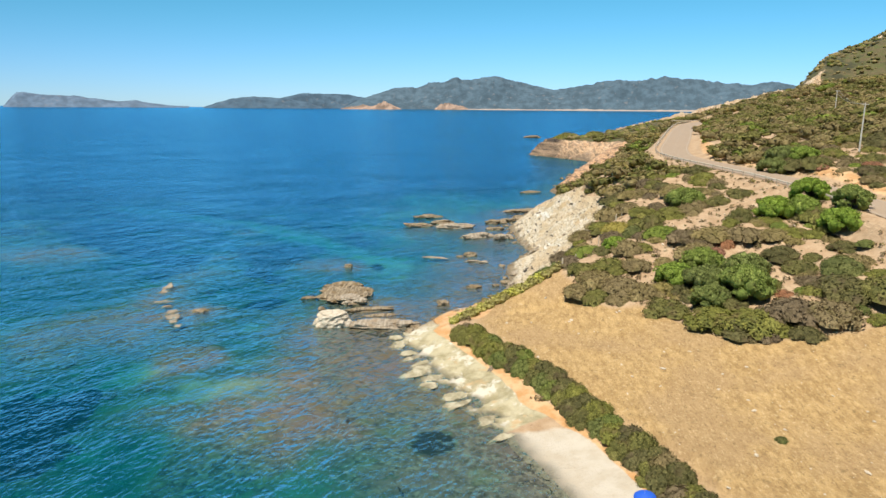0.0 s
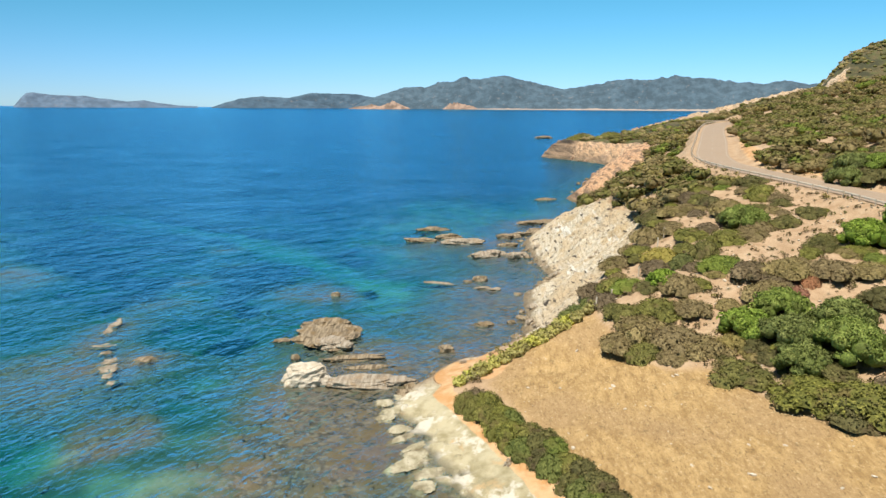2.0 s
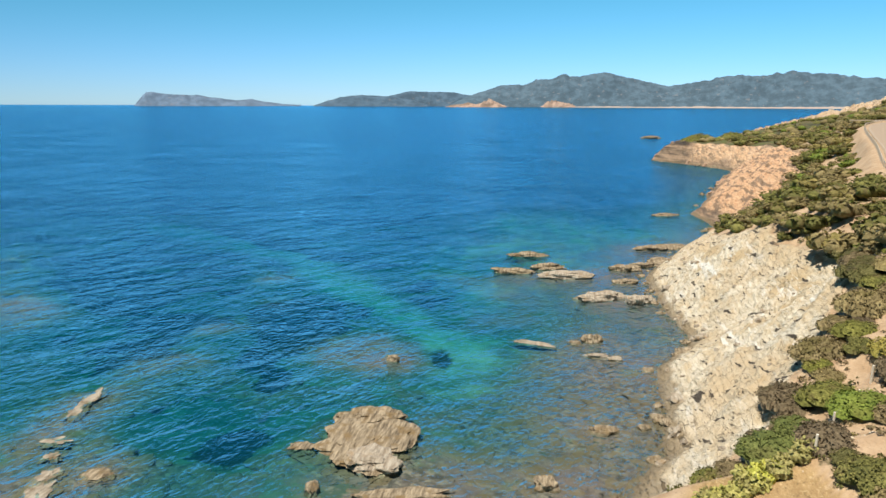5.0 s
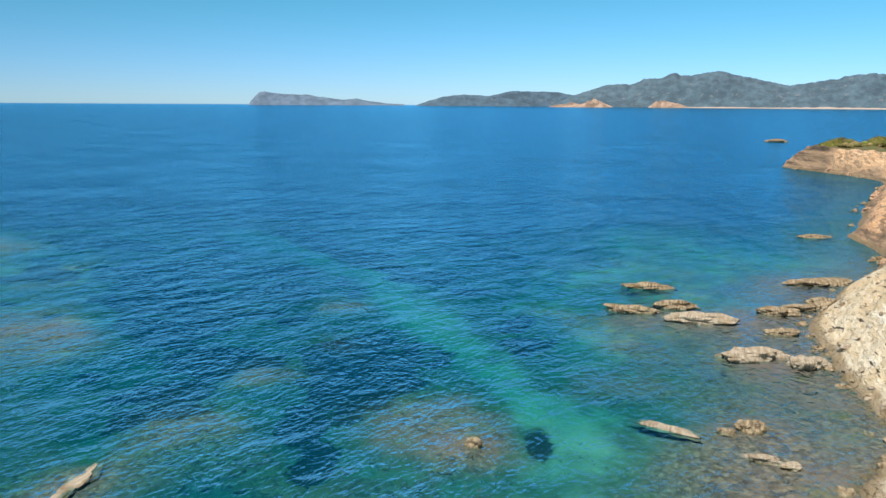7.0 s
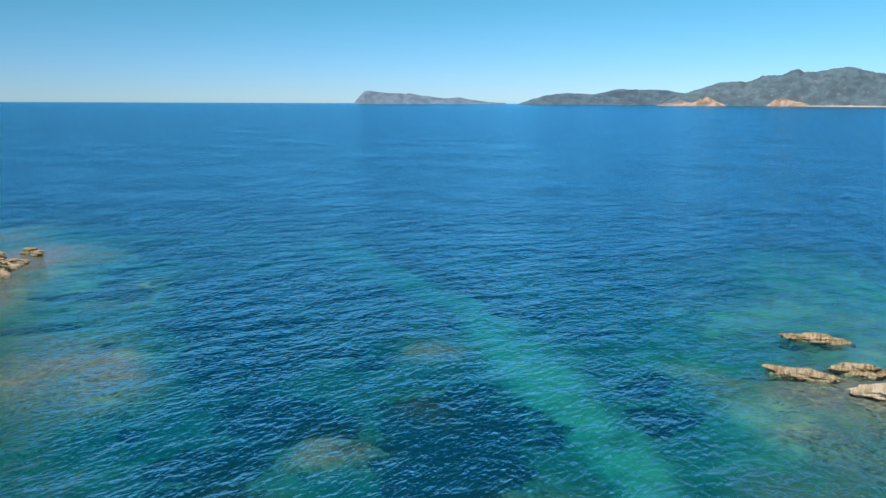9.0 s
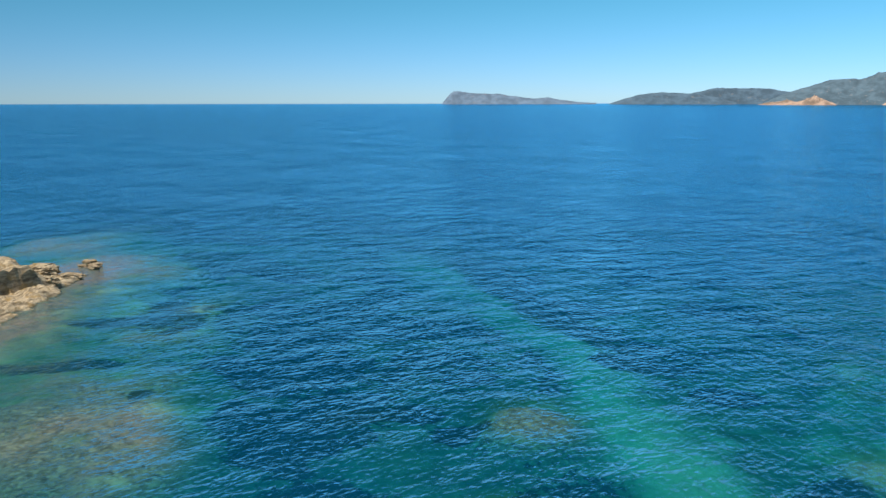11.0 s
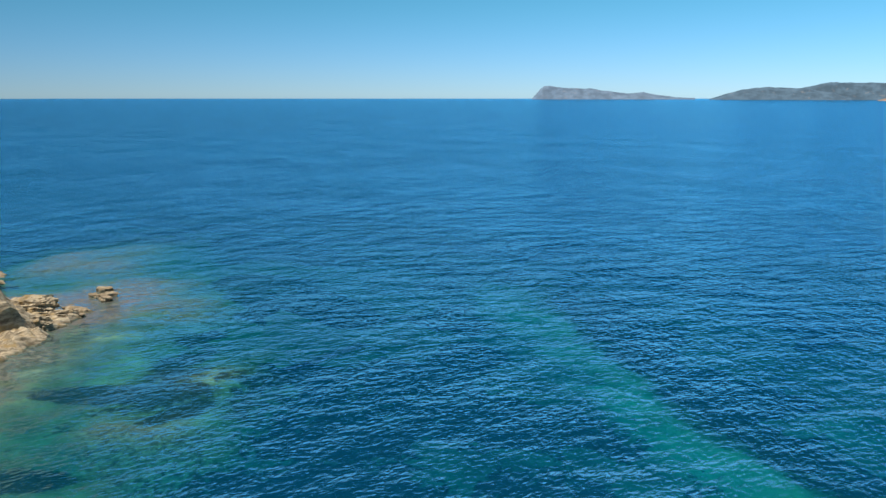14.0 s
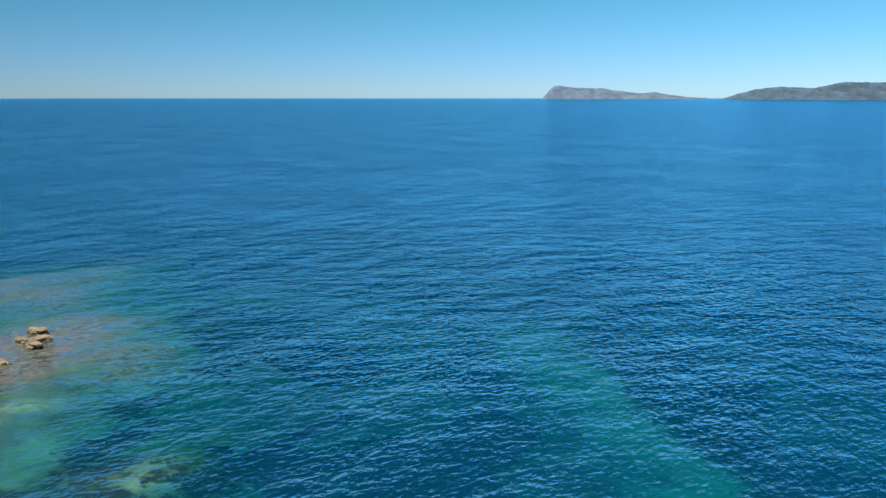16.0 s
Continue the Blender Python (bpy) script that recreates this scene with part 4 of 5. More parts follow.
def build_rocks():
    # a string of flat slabs, awash
    rng = np.random.default_rng(77)
    string = []
    for x, y, a, b in ((-47.9, 109.8, 0.7, 1.8), (-47.3, 106.4, 0.6, 1.3), (-44.8, 100.8, 1.1, 0.6), (-41.2, 95.6, 0.9, 1.2), (-40.0, 93.4, 0.9, 1.5), (-39.0, 91.2, 0.7, 1.0), (-37.6, 89.4, 0.5, 0.8), (-43.0, 98.4, 0.6, 0.6)):
        string.append((x, y, a, b, rng.uniform(0.07, 0.12), 12 + rng.uniform(-10, 10)))
    sea_rock("white ribbed boulder standing in the shallows", (-16.1, 91.6, 0.5), (2.5, 1.8, 1.5), 10, ROCK_WHITE, 1, 5, rough=0.13)
    sea_rock("long pale schist slab beside the white boulder", (-9.4, 91.2, 0.0), (4.8, 1.7, 0.7), 6, ROCK_PALE, 2, 5, rough=0.3)
    sea_rock("large brown-topped schist rock in the bay", (-17.4, 106.4, 0.0), (3.5, 4.7, 0.75), 24, ROCK_BROWN, 3, 5, rough=0.62, flat_top=0.45)
    sea_rock("weathered brown crest of the large bay rock", (-18.0, 110.4, 0.1), (2.9, 1.7, 0.9), 8, ROCK_BROWN, 9, 5)
    sea_rock("low grey lobe of the brown rock", (-15.4, 102.8, 0.0), (2.3, 1.6, 0.9), -20, ROCK_PALE, 4, 5)
    for x, y, a, b, h, turn in ((-11.8, 98.6, 3.6, 0.9, 0.4, 14), (-10.0, 96.0, 2.7, 0.6, 0.18, 12), (-22.7, 104.2, 1.1, 0.7, 0.3, 9), (-19.2, 98.2, 0.5, 0.9, 0.5, 9)):
        sea_rock("low flat brown rock almost awash", (x, y, -0.05), (a, b, h), turn, ROCK_BROWN, x * 3 + y)
    for x, y, a, b, h, turn in ((-8.9, 185.4, 3.5, 1.3, 0.8, 14), (-10.4, 171.6, 3.8, 1.2, 0.7, 8), (-4.3, 176, 3.1, 1.4, 0.9, 12), (9.9, 177.6, 2.7, 1.5, 0.9, 10), (9.2, 168.1, 2.3, 1.0, 0.6, 24),
                                (3.2, 137.8, 1.4, 0.9, 0.7, 20), (3.7, 112.7, 1.3, 0.7, 0.4, 5), (-20.1, 126, 0.7, 0.5, 0.6, 0), (18.6, 198.5, 5.4, 2.0, 0.7, 24), (16.4, 184.5, 2.4, 1.8, 1.0, 30),
                                (12.8, 181, 2.6, 1.2, 0.7, 30)):
        sea_rock("weed-brown rock breaking the water near the cliff", (x, y, 0), (a, b, h), turn, ROCK_BROWN, x + y)
    for x, y, a, b, h, turn in ((-0.8, 170.2, 4.4, 1.7, 1.0, 12), (5.0, 157.6, 3.8, 1.5, 1.0, 22), (10.0, 156.4, 1.4, 1.4, 1.1, 20), (11.8, 157.4, 1.2, 1.2, 0.9, 60), (-3.9, 135.1, 2.7, 0.7, 0.12, -14), (3.7, 132.1, 1.4, 0.5, 0.3, 0), (5.8, 131.5, 0.9, 0.5, 0.3, 20)):
        sea_rock("pale-topped schist rock breaking the water near the cliff", (x, y, 0), (a, b, h), turn, ROCK_PALE, x + 2 * y)
    for x, y, a, b, h, turn in string:
        sea_rock("pale schist slab lying awash in the shallows", (x, y, -0.06), (a, b, h), turn, ROCK_PALE, x * 2 + y, rough=0.75)
    for x, y, a, b, h, turn in ((-0.9, 102.3, 1.0, 0.9, 0.6, 0), (14.1, 134.1, 1.6, 1.1, 1.0, 30), (24, 243, 3.6, 1.2, 0.6, 20), (59.5, 660, 8, 3, 2.2, 0), (-37.3, 96.6, 1.1, 0.8, 0.14, 0), (1.0, 136.3, 0.8, 0.5, 0.25, 0),
                                (-148.6, 168.6, 1.6, 0.8, 0.6, 20), (-145.6, 168.0, 1.3, 0.8, 0.5, 60), (-144.0, 166.8, 1.4, 0.7, 0.6, 0), (-141.9, 162.0, 2.2, 0.8, 0.45, 30), (-139.8, 160.4, 2.0, 0.8, 0.45, 40), (-147, 166.4, 1.2, 0.6, 0.3, 10),
                                (-168, 157.6, 4.5, 1.3, 0.45, 25), (-172, 160, 3.0, 1.0, 0.35, 10)):
        sea_rock("low brown reef rock just breaking the surface", (x, y, 0), (a, b, h), turn, ROCK_BROWN, x * 2 + y)
    # the stones of the shallow reefs, under water
    bm = bmesh.new()
    Y = rng.uniform(62, 122, 1100)
    X = coast_x(Y) - 1 - 52 * rng.uniform(size=1100) ** 1.2
    dep, reef, _, _ = bed_depth(X, Y)
    for x, y, d in zip(X[reef > 0.5], Y[reef > 0.5], dep[reef > 0.5]):
        r = 0.25 + 0.85 * rng.uniform() ** 2.5
        m = pose(x, y, -0.32 * d - 0.14, 0, 0, rng.uniform(0, 360)) @ Matrix.Diagonal((r * rng.uniform(1, 1.8), r, min(r * 0.4, 0.18 * d + 0.05), 1))
        made = bmesh.ops.create_icosphere(bm, subdivisions=2, radius=1, matrix=m)
        for v in made["verts"]:
            n = noise.noise(v.co * 1.7 / r)
            v.co.x, v.co.y = v.co.x + 0.4 * r * n, v.co.y + 0.4 * r * noise.noise(v.co * 1.3 / r + Vector((5, 0, 0)))
    me = bpy.data.meshes.new("reef_stones")
    bm.to_mesh(me)
    bm.free()
    me.materials.append(ROCK_REEF)
    tagged(new("reef_stones", me), "pale and weed-brown stones on the shallow reef", "stones", kind="stuff")
    # broken slabs along the pale shore
    for k in range(17):
        y = 60 + 1.75 * k + rng.uniform(-0.8, 0.8)
        x = float(coast_x(y)) - rng.uniform(-0.8, 1.9)
        sea_rock("flat cream schist slab at the water's edge", (x, y, -0.08), (rng.uniform(1.0, 2.3), rng.uniform(0.5, 1.1), rng.uniform(0.10, 0.24)), rng.uniform(28, 52), ROCK_SLAB, k * 7.3, 4, "slabs along the shore", 0.3)


def crag_mesh(name, material, seed, size, lean=0.25):
    """An undercut, splintered block of layered rock."""
    bm = bmesh.new()
    bmesh.ops.create_icosphere(bm, subdivisions=5, radius=1)
    turn = Matrix.Rotation(radians(40), 3, Vector((1, 0.4, 0.1)).normalized())
    for v in bm.verts:
        p = turn @ v.co
        q = Vector((p.x * 1.5, p.y * 1.5, p.z * 7.0)) + Vector((seed, seed * 2, 0))
        lay = noise.noise(q) + 0.6 * noise.noise(q * 2.1)
        n = noise.ridged_multi_fractal(v.co * 1.5 + Vector((seed * 3.7, 0, seed)), 0.9, 2.0, 5, 1.0, 2.0)
        v.co *= 0.72 + 0.2 * n + 0.17 * lay
        v.co.x, v.co.y = v.co.x * (1 + lean * v.co.z), v.co.y * (1 + lean * v.co.z)
        v.co = Vector((v.co.x * size[0], v.co.y * size[1], v.co.z * size[2]))
    me = bpy.data.meshes.new(name)
    bm.to_mesh(me)
    bm.free()
    me.materials.append(material)
    return me


def build_islet():
    X, Y = np.meshgrid(np.arange(-190, -108, 0.4), np.arange(112, 186, 0.4))
    me = grid_mesh("rocky_point", X, Y, islet_height(X, Y), ROCK_POINT, smooth=False)
    point = tagged(new("rocky_point", me), "low rocky point of cream and ochre schist in the sea", "rocks")
    for x, y, z, a, b, c, turn in ((-143.5, 156.5, 0.9, 3.8, 2.6, 1.8, 50), (-137.8, 155.4, 0.5, 2.4, 1.5, 1.2, 30), (-139.5, 159.0, 0.3, 2.4, 1.2, 0.8, 60), (-148.5, 151.5, 2.9, 4.0, 3.0, 1.2, 20)):
        ob = part("crag", crag_mesh("crag", ROCK_POINT, x * 0.37 + y, (a, b, c), 0.2), None, point)
        ob.matrix_world = pose(x, y, z, 0, 0, turn)


build_land()
build_sea()
build_far()
build_rocks()
build_islet()


def build_boulders():
    """Loose blocks on the cliffs and along the waterline."""
    rng = np.random.default_rng(31)
    pale = [rock_mesh("boulder", ROCK_PALE, 20 + k, (1.0, 0.75, 0.6), 3, 0.6) for k in range(5)]
    ruddy = [rock_mesh("boulder", ROCK_RED, 30 + k, (1.0, 0.75, 0.6), 3, 0.6) for k in range(4)]
    brown = [rock_mesh("boulder", ROCK_BROWN, 40 + k, (1.0, 0.8, 0.5), 3, 0.6) for k in range(4)]
    for k in range(210):
        y = rng.uniform(64, 225) if k < 165 else rng.uniform(225, 450)
        shore = rng.uniform() < 0.45
        if y < 97 and k % 4:
            continue
        d = rng.uniform(-2.5, 1.5) if shore else rng.uniform(1, 13)
        x = float(coast_x(y)) + d
        if not shore and float(zones(np.array([x]), np.array([y]))[0][0]) < 0.6:
            continue
        kind = brown if d < 0.3 else ruddy if y > 215 else pale
        s = rng.uniform(0.25, 0.75) * (1.2 if shore else 0.6) * (1 + max(0, y - 200) / 160)
        ob = new("boulder", kind[rng.integers(len(kind))])
        z = float(land_height(np.array([x]), np.array([y]))[0])
        ob.matrix_world = pose(x, y, max(z, -0.35) + 0.1 * s, rng.uniform(-20, 20), rng.uniform(-20, 20), rng.uniform(0, 360)) @ Matrix.Diagonal((s, s, s, 1))
        tagged(ob, "weed-stained boulder at the waterline" if d < 0.3 else "reddish angular block on the cliff" if y > 215 else "pale angular schist block on the cliff", "boulder", "boulders along the shore")


build_boulders()

# ---------------------------------------------------------------- plants


def leaf_cloud(rng, lumps, count, size, stand=0.5):
    """Leaf tufts over a heap of lumps (x, y, z, radius): corner places, quads, and the way each tuft faces."""
    lumps = np.array(lumps, float)
    share = rng.choice(len(lumps), count, p=lumps[:, 3] ** 2 / (lumps[:, 3] ** 2).sum())
    n = rng.normal(size=(count, 3))
    n[:, 2] = np.abs(n[:, 2]) * 0.9 + 0.1 * n[:, 2]
    n /= np.linalg.norm(n, axis=1)[:, None]
    c = lumps[share, :3] + n * (lumps[share, 3] * rng.uniform(0.8, 1.07, count))[:, None]
    up = n + rng.normal(size=(count, 3)) * stand
    up /= np.linalg.norm(up, axis=1)[:, None]
    a = np.cross(up, rng.normal(size=(count, 3)))
    a /= np.linalg.norm(a, axis=1)[:, None]
    b = np.cross(up, a)
    s = size * rng.uniform(0.55, 1.25, count)[:, None]
    lift = up * s * 0.35
    v = np.stack([c - a * s, c - b * s * 0.6 + lift, c + a * s, c + b * s * 0.6 + lift], 1)
    face = n + 0.35 * up + (0, 0, 0.25)
    face /= np.linalg.norm(face, axis=1)[:, None]
    return v.reshape(-1, 3), np.arange(count * 4).reshape(-1, 4), np.repeat(face, 4, 0)


def core(lumps, shrink=0.62):
    """The dense inside of a crown: corner places, faces, and the way they face."""
    bm = bmesh.new()
    face = []
    for x, y, z, r in lumps:
        made = bmesh.ops.create_icosphere(bm, subdivisions=1, radius=r * shrink, matrix=Matrix.Translation((x, y, z)))
        face.extend([((w.co - Vector((x, y, z))) / (r * shrink)).to_tuple() for w in made["verts"]])
    for v in bm.verts:
        v.co += Vector(noise.noise_vector(v.co * 2.1)) * 0.08
    bm.verts.index_update()
    verts = np.array([v.co.to_tuple() for v in bm.verts])
    faces = [[v.index for v in f.verts] for f in bm.faces]
    bm.free()
    return verts, faces, np.array(face)


def plant_mesh(name, clouds, material):
    """One mesh out of several clouds, softly shaded."""
    verts, faces, facing, n = [], [], [], 0
    for v, f, face in clouds:
        verts.append(v)
        faces.extend([[int(i) + n for i in q] for q in f])
        facing.append(face)
        n += len(v)
    me = mesh_from(name, np.concatenate(verts), faces, material, smooth=True)
    me.normals_split_custom_set_from_vertices(np.concatenate(facing).tolist())
    return me


def crown_mesh(name, kind, seed, width, height, count, size, lumps=9):
    """A shrub's domed crown of small leaves over a dense inside, standing on z = 0."""
    rng = np.random.default_rng(seed)
    heap = []
    for i in range(lumps + 6):
        ang, rad = i * 2.4 + rng.uniform(-0.5, 0.5), width / 2 * math.sqrt((i + 0.3) / (lumps + 6)) * 0.84
        r = rng.uniform(0.20, 0.30) * min(width, height * 2.0)
        top = height * (1 - 0.5 * (2 * rad / width) ** 2) * rng.uniform(0.86, 1.0)
        heap.append((rad * math.cos(ang), rad * math.sin(ang), top - r if i < lumps else r * 0.15, r))
    clouds = []
    for v, f, face in (leaf_cloud(rng, heap, count, size), core(heap + [(0, 0, height * 0.25, height * 0.6)], 0.93)):
        dome = v / np.array((width / 2, width / 2, height * 0.9)) ** 2
        dome /= np.linalg.norm(dome, axis=1)[:, None] + 1e-6
        face = 0.4 * face + 0.5 * dome + (0, 0, 0.7)
        face /= np.linalg.norm(face, axis=1)[:, None]
        v[:, 2] = np.maximum(v[:, 2], -0.15)
        clouds.append((v, f, face))
    return plant_mesh(name, clouds, LEAF[kind])


SHRUB = {}
for key, kind, seed, width, height, count, size, lumps in (
        ("olive", "olive", 1, 3.0, 1.7, 2900, 0.085, 9), ("olive2", "olive", 2, 3.0, 1.4, 2900, 0.085, 11), ("olive3", "olive", 3, 3.0, 1.9, 2900, 0.085, 8),
        ("green", "green", 4, 3.0, 1.9, 2900, 0.085, 10), ("green2", "green", 5, 3.0, 1.6, 2900, 0.085, 9),
        ("grey", "grey", 6, 3.0, 1.2, 2900, 0.085, 12), ("grey2", "grey", 7, 3.0, 1.4, 2900, 0.085, 10),
        ("yellow", "yellow", 8, 3.0, 1.4, 2900, 0.085, 9), ("rust", "rust", 9, 3.0, 1.1, 2900, 0.085, 9)):
    SHRUB[key] = crown_mesh("foliage", kind, seed, width, height, count, size, lumps)
STEM_RNG = np.random.default_rng(5)


def stem_mesh():
    bm = bmesh.new()
    for k in range(6):
        a = k * 1.05 + STEM_RNG.uniform(-0.3, 0.3)
        rod(bm, 0.06, 0.03, (0.12 * math.cos(a), 0.12 * math.sin(a), -0.25), (0.7 * math.cos(a), 0.7 * math.sin(a), 0.75), 5)
    me = bpy.data.meshes.new("stems")
    bm.to_mesh(me)
    bm.free()
    me.materials.append(BARK)
    return me


STEMS = stem_mesh()
LABEL = {"olive": "dense dark olive mastic shrub on the slope", "green": "bright green juniper shrub on the slope", "grey": "dry grey-brown scrub cushion on ochre soil",
         "yellow": "yellow-green spurge shrub on the slope", "rust": "low reddish dry shrub on the slope"}


def ground_z(x, y):
    return float(land_height(np.array([float(x)]), np.array([float(y)]))[0])


def shrub(key, x, y, width, height, turn, name="shrub", label="", group="coastal scrub", sink=0.25):
    """One shrub: foliage and stems."""
    base = key.rstrip("23")
    root = new(name)
    tall = {"olive": 1.7, "olive2": 1.4, "olive3": 1.9, "green": 1.9, "green2": 1.6, "grey": 1.2, "grey2": 1.4, "yellow": 1.4, "rust": 1.1}[key]
    root.matrix_world = pose(x, y, ground_z(x, y) - sink, 0, 0, turn) @ Matrix.Diagonal((width / 3, width / 3, height / tall, 1))
    part("foliage", SHRUB[key], None, root)
    part("stems", STEMS, None, root)
    return tagged(root, label or LABEL[base], "shrub", group)


def scrub_ok(x, y):
    """Where shrubs may grow, for arrays of places."""
    rock, grass, orange, beach, _, _, _ = zones(x, y)
    rd, _ = to_road(x, y)
    return (rock < 0.3) & (grass < 0.2) & (beach < 0.2) & (rd > 7.0) & (x - coast_x(y) > 6) & (clearing(x, y) < 0.3) & ((y > 99) | (x > 17.5))


def build_scrub():
    """Shrubs that can be told apart on the near slope."""
    rng = np.random.default_rng(11)
    keys, weights = ["olive", "olive2", "olive3", "green", "green2", "grey", "grey2", "yellow", "rust"], np.array([3, 3, 2, 0.5, 0.6, 3.0, 3, 0.3, 0.25])
    # the clumps that stand out
    named = (("olive", 31.3, 106, 3.2, 2.4), ("olive3", 42.8, 100.6, 3.4, 2.3), ("green2", 28.3, 105.2, 3.0, 1.9), ("grey", 34, 97.4, 5, 1.5), ("grey2", 37.5, 96.4, 5.4, 1.7), ("grey", 41.5, 95.2, 5.4, 1.6),
             ("grey2", 45, 94, 4.6, 1.4), ("grey", 20.6, 91.5, 5.5, 2.0), ("grey2", 23.6, 88.8, 6, 2.2), ("olive2", 20.4, 88.0, 4.2, 1.8), ("grey", 25.8, 87.0, 5.2, 2.0), ("olive2", 23, 93.8, 5, 1.8),
             ("olive", 27.6, 81.6, 5.4, 1.9), ("olive3", 31.6, 76.6, 6.4, 2.2), ("olive2", 35.2, 74.2, 6.6, 2.3), ("olive", 33.4, 74.0, 5.0, 1.9), ("grey2", 39.2, 74.4, 6.2, 2.1), ("grey", 42.5, 72.6, 6.4, 2.0),
             ("olive3", 45.6, 76.5, 6.2, 2.4), ("olive", 48.6, 73.8, 6.5, 2.6), ("green", 48.0, 82.0, 4.8, 2.0), ("rust", 40.0, 79.0, 2.4, 0.8), ("rust", 22.2, 91.0, 2.0, 1.0), ("rust", 38.6, 94.0, 2.2, 1.2))
    placed = []
    for key, x, y, w, h in named:
        placed.append((x, y, w))
        shrub(key, x, y, w, h, rng.uniform(0, 360))
    Y = 70 + 78 * rng.uniform(size=9000) ** 1.2
    X = coast_x(Y) + 5 + rng.uniform(size=9000) * (np.minimum(0.72 * Y + 6, 84) - coast_x(Y) - 5)
    ok = scrub_ok(X, Y)
    for x, y in zip(X[ok], Y[ok]):
        w = rng.uniform(2.0, 5.2)
        if len(placed) >= 292:
            break
        if any((x - a) ** 2 + (y - b) ** 2 < (0.25 * (w + c)) ** 2 for a, b, c in placed):
            continue
        placed.append((x, y, w))
        key = rng.choice(keys, p=weights / weights.sum())
        shrub(key, x, y, w, w * rng.uniform(0.30, 0.44), rng.uniform(0, 360))


def build_point_shrubs():
    """Wind-clipped bushes on the flat top of the far point and in its notch."""
    rng = np.random.default_rng(29)
    for k in range(22):
        x = 50 + 1.55 * k + rng.uniform(-1.2, 1.2)
        y = 452 + 0.55 * k + rng.uniform(-6, 6)
        shrub(("olive", "olive2", "olive3")[k % 3], x, y, rng.uniform(4, 7), rng.uniform(1.3, 2.4), rng.uniform(0, 360), label="dark wind-clipped bush on the far point", group="bushes on the far point")
    for x, y, w, h in ((61, 437, 7, 4.5), (64, 440, 6, 4.0), (58, 436, 5, 3.2), (80, 446, 9, 5), (84, 450, 7, 4)):
        shrub("olive2", x, y, w, h, 40 * x, label="dark wind-clipped bush on the far point", group="bushes on the far point")


def build_far_scrub():
    """The scrub beyond, too dense to count."""
    rng = np.random.default_rng(12)
    pools = []
    for kind, seed in (("olive", 41), ("grey", 42), ("green", 43), ("yellow", 44)):
        r2 = np.random.default_rng(seed)
        heap = [(r2.uniform(-0.8, 0.8), r2.uniform(-0.8, 0.8), r2.uniform(0.3, 0.7), r2.uniform(0.5, 0.8)) for _ in range(3)]
        pools.append((kind, leaf_cloud(r2, heap, 80, 0.22), core(heap, 0.8), core([(0, 0, 0.4, 1.0)], 0.9)))
    made = {kind: [] for kind, _, _, _ in pools}
    U, V = rng.uniform(size=15000), rng.uniform(size=15000)
    Y = 74 + 900 * U ** 1.5
    X = coast_x(Y) + 4 + (0.74 * Y + 10 - coast_x(Y)) * V
    ok = scrub_ok(X, Y) & (X < 0.75 * Y + 10) & (Y > 132) & (fbm(X / 14, Y / 14, 91) > np.interp(Y, (230, 330), (0.30, 0.40)))
    X, Y, U = X[ok], Y[ok], U[ok]
    for x, y, ground, u in zip(X, Y, land_height(X, Y), U):
        kind, (lv, lf, ln), near_core, far_core = pools[rng.choice(4, p=(0.46, 0.42, 0.07, 0.05))]
        cv, cf, cn = near_core if y < 430 else far_core
        big = (0.85 + 1.9 * rng.uniform() ** 2.2) * (1 + min(max(0, y - 250) / 500, 0.45)) * (1 if y < 480 else rng.uniform(0.6, 1.15))
        z = ground - 0.15
        c, s = math.cos(6.28 * u * 17), math.sin(6.28 * u * 17)
        turn = np.array(((c, -s, 0), (s, c, 0), (0, 0, 1)))
        m = turn * big * np.array((1, 1, 0.66 if y < 500 else 0.58))[:, None]
        if y < 420:
            made[kind].append((lv @ m.T + (x, y, z), lf, ln @ turn.T))
        made[kind].append((cv @ m.T + (x, y, z), cf, cn @ turn.T))
    for kind, clouds in made.items():
        if clouds:
            me = plant_mesh("hillside_scrub", clouds, LEAF[kind])
            tagged(new("hillside_scrub", me), {"olive": "dark olive maquis scrub over the hillside", "grey": "dry grey scrub over the hillside", "green": "green juniper scrub over the hillside",
                                               "yellow": "yellow-green scrub over the hillside"}[kind], "scrub", kind="stuff")


PINE = leaf_material("pine_needles", (0.06, 0.092, 0.026), (0.205, 0.27, 0.055), (0.42, 0.47, 0.13), (0.17, 0.20, 0.055))


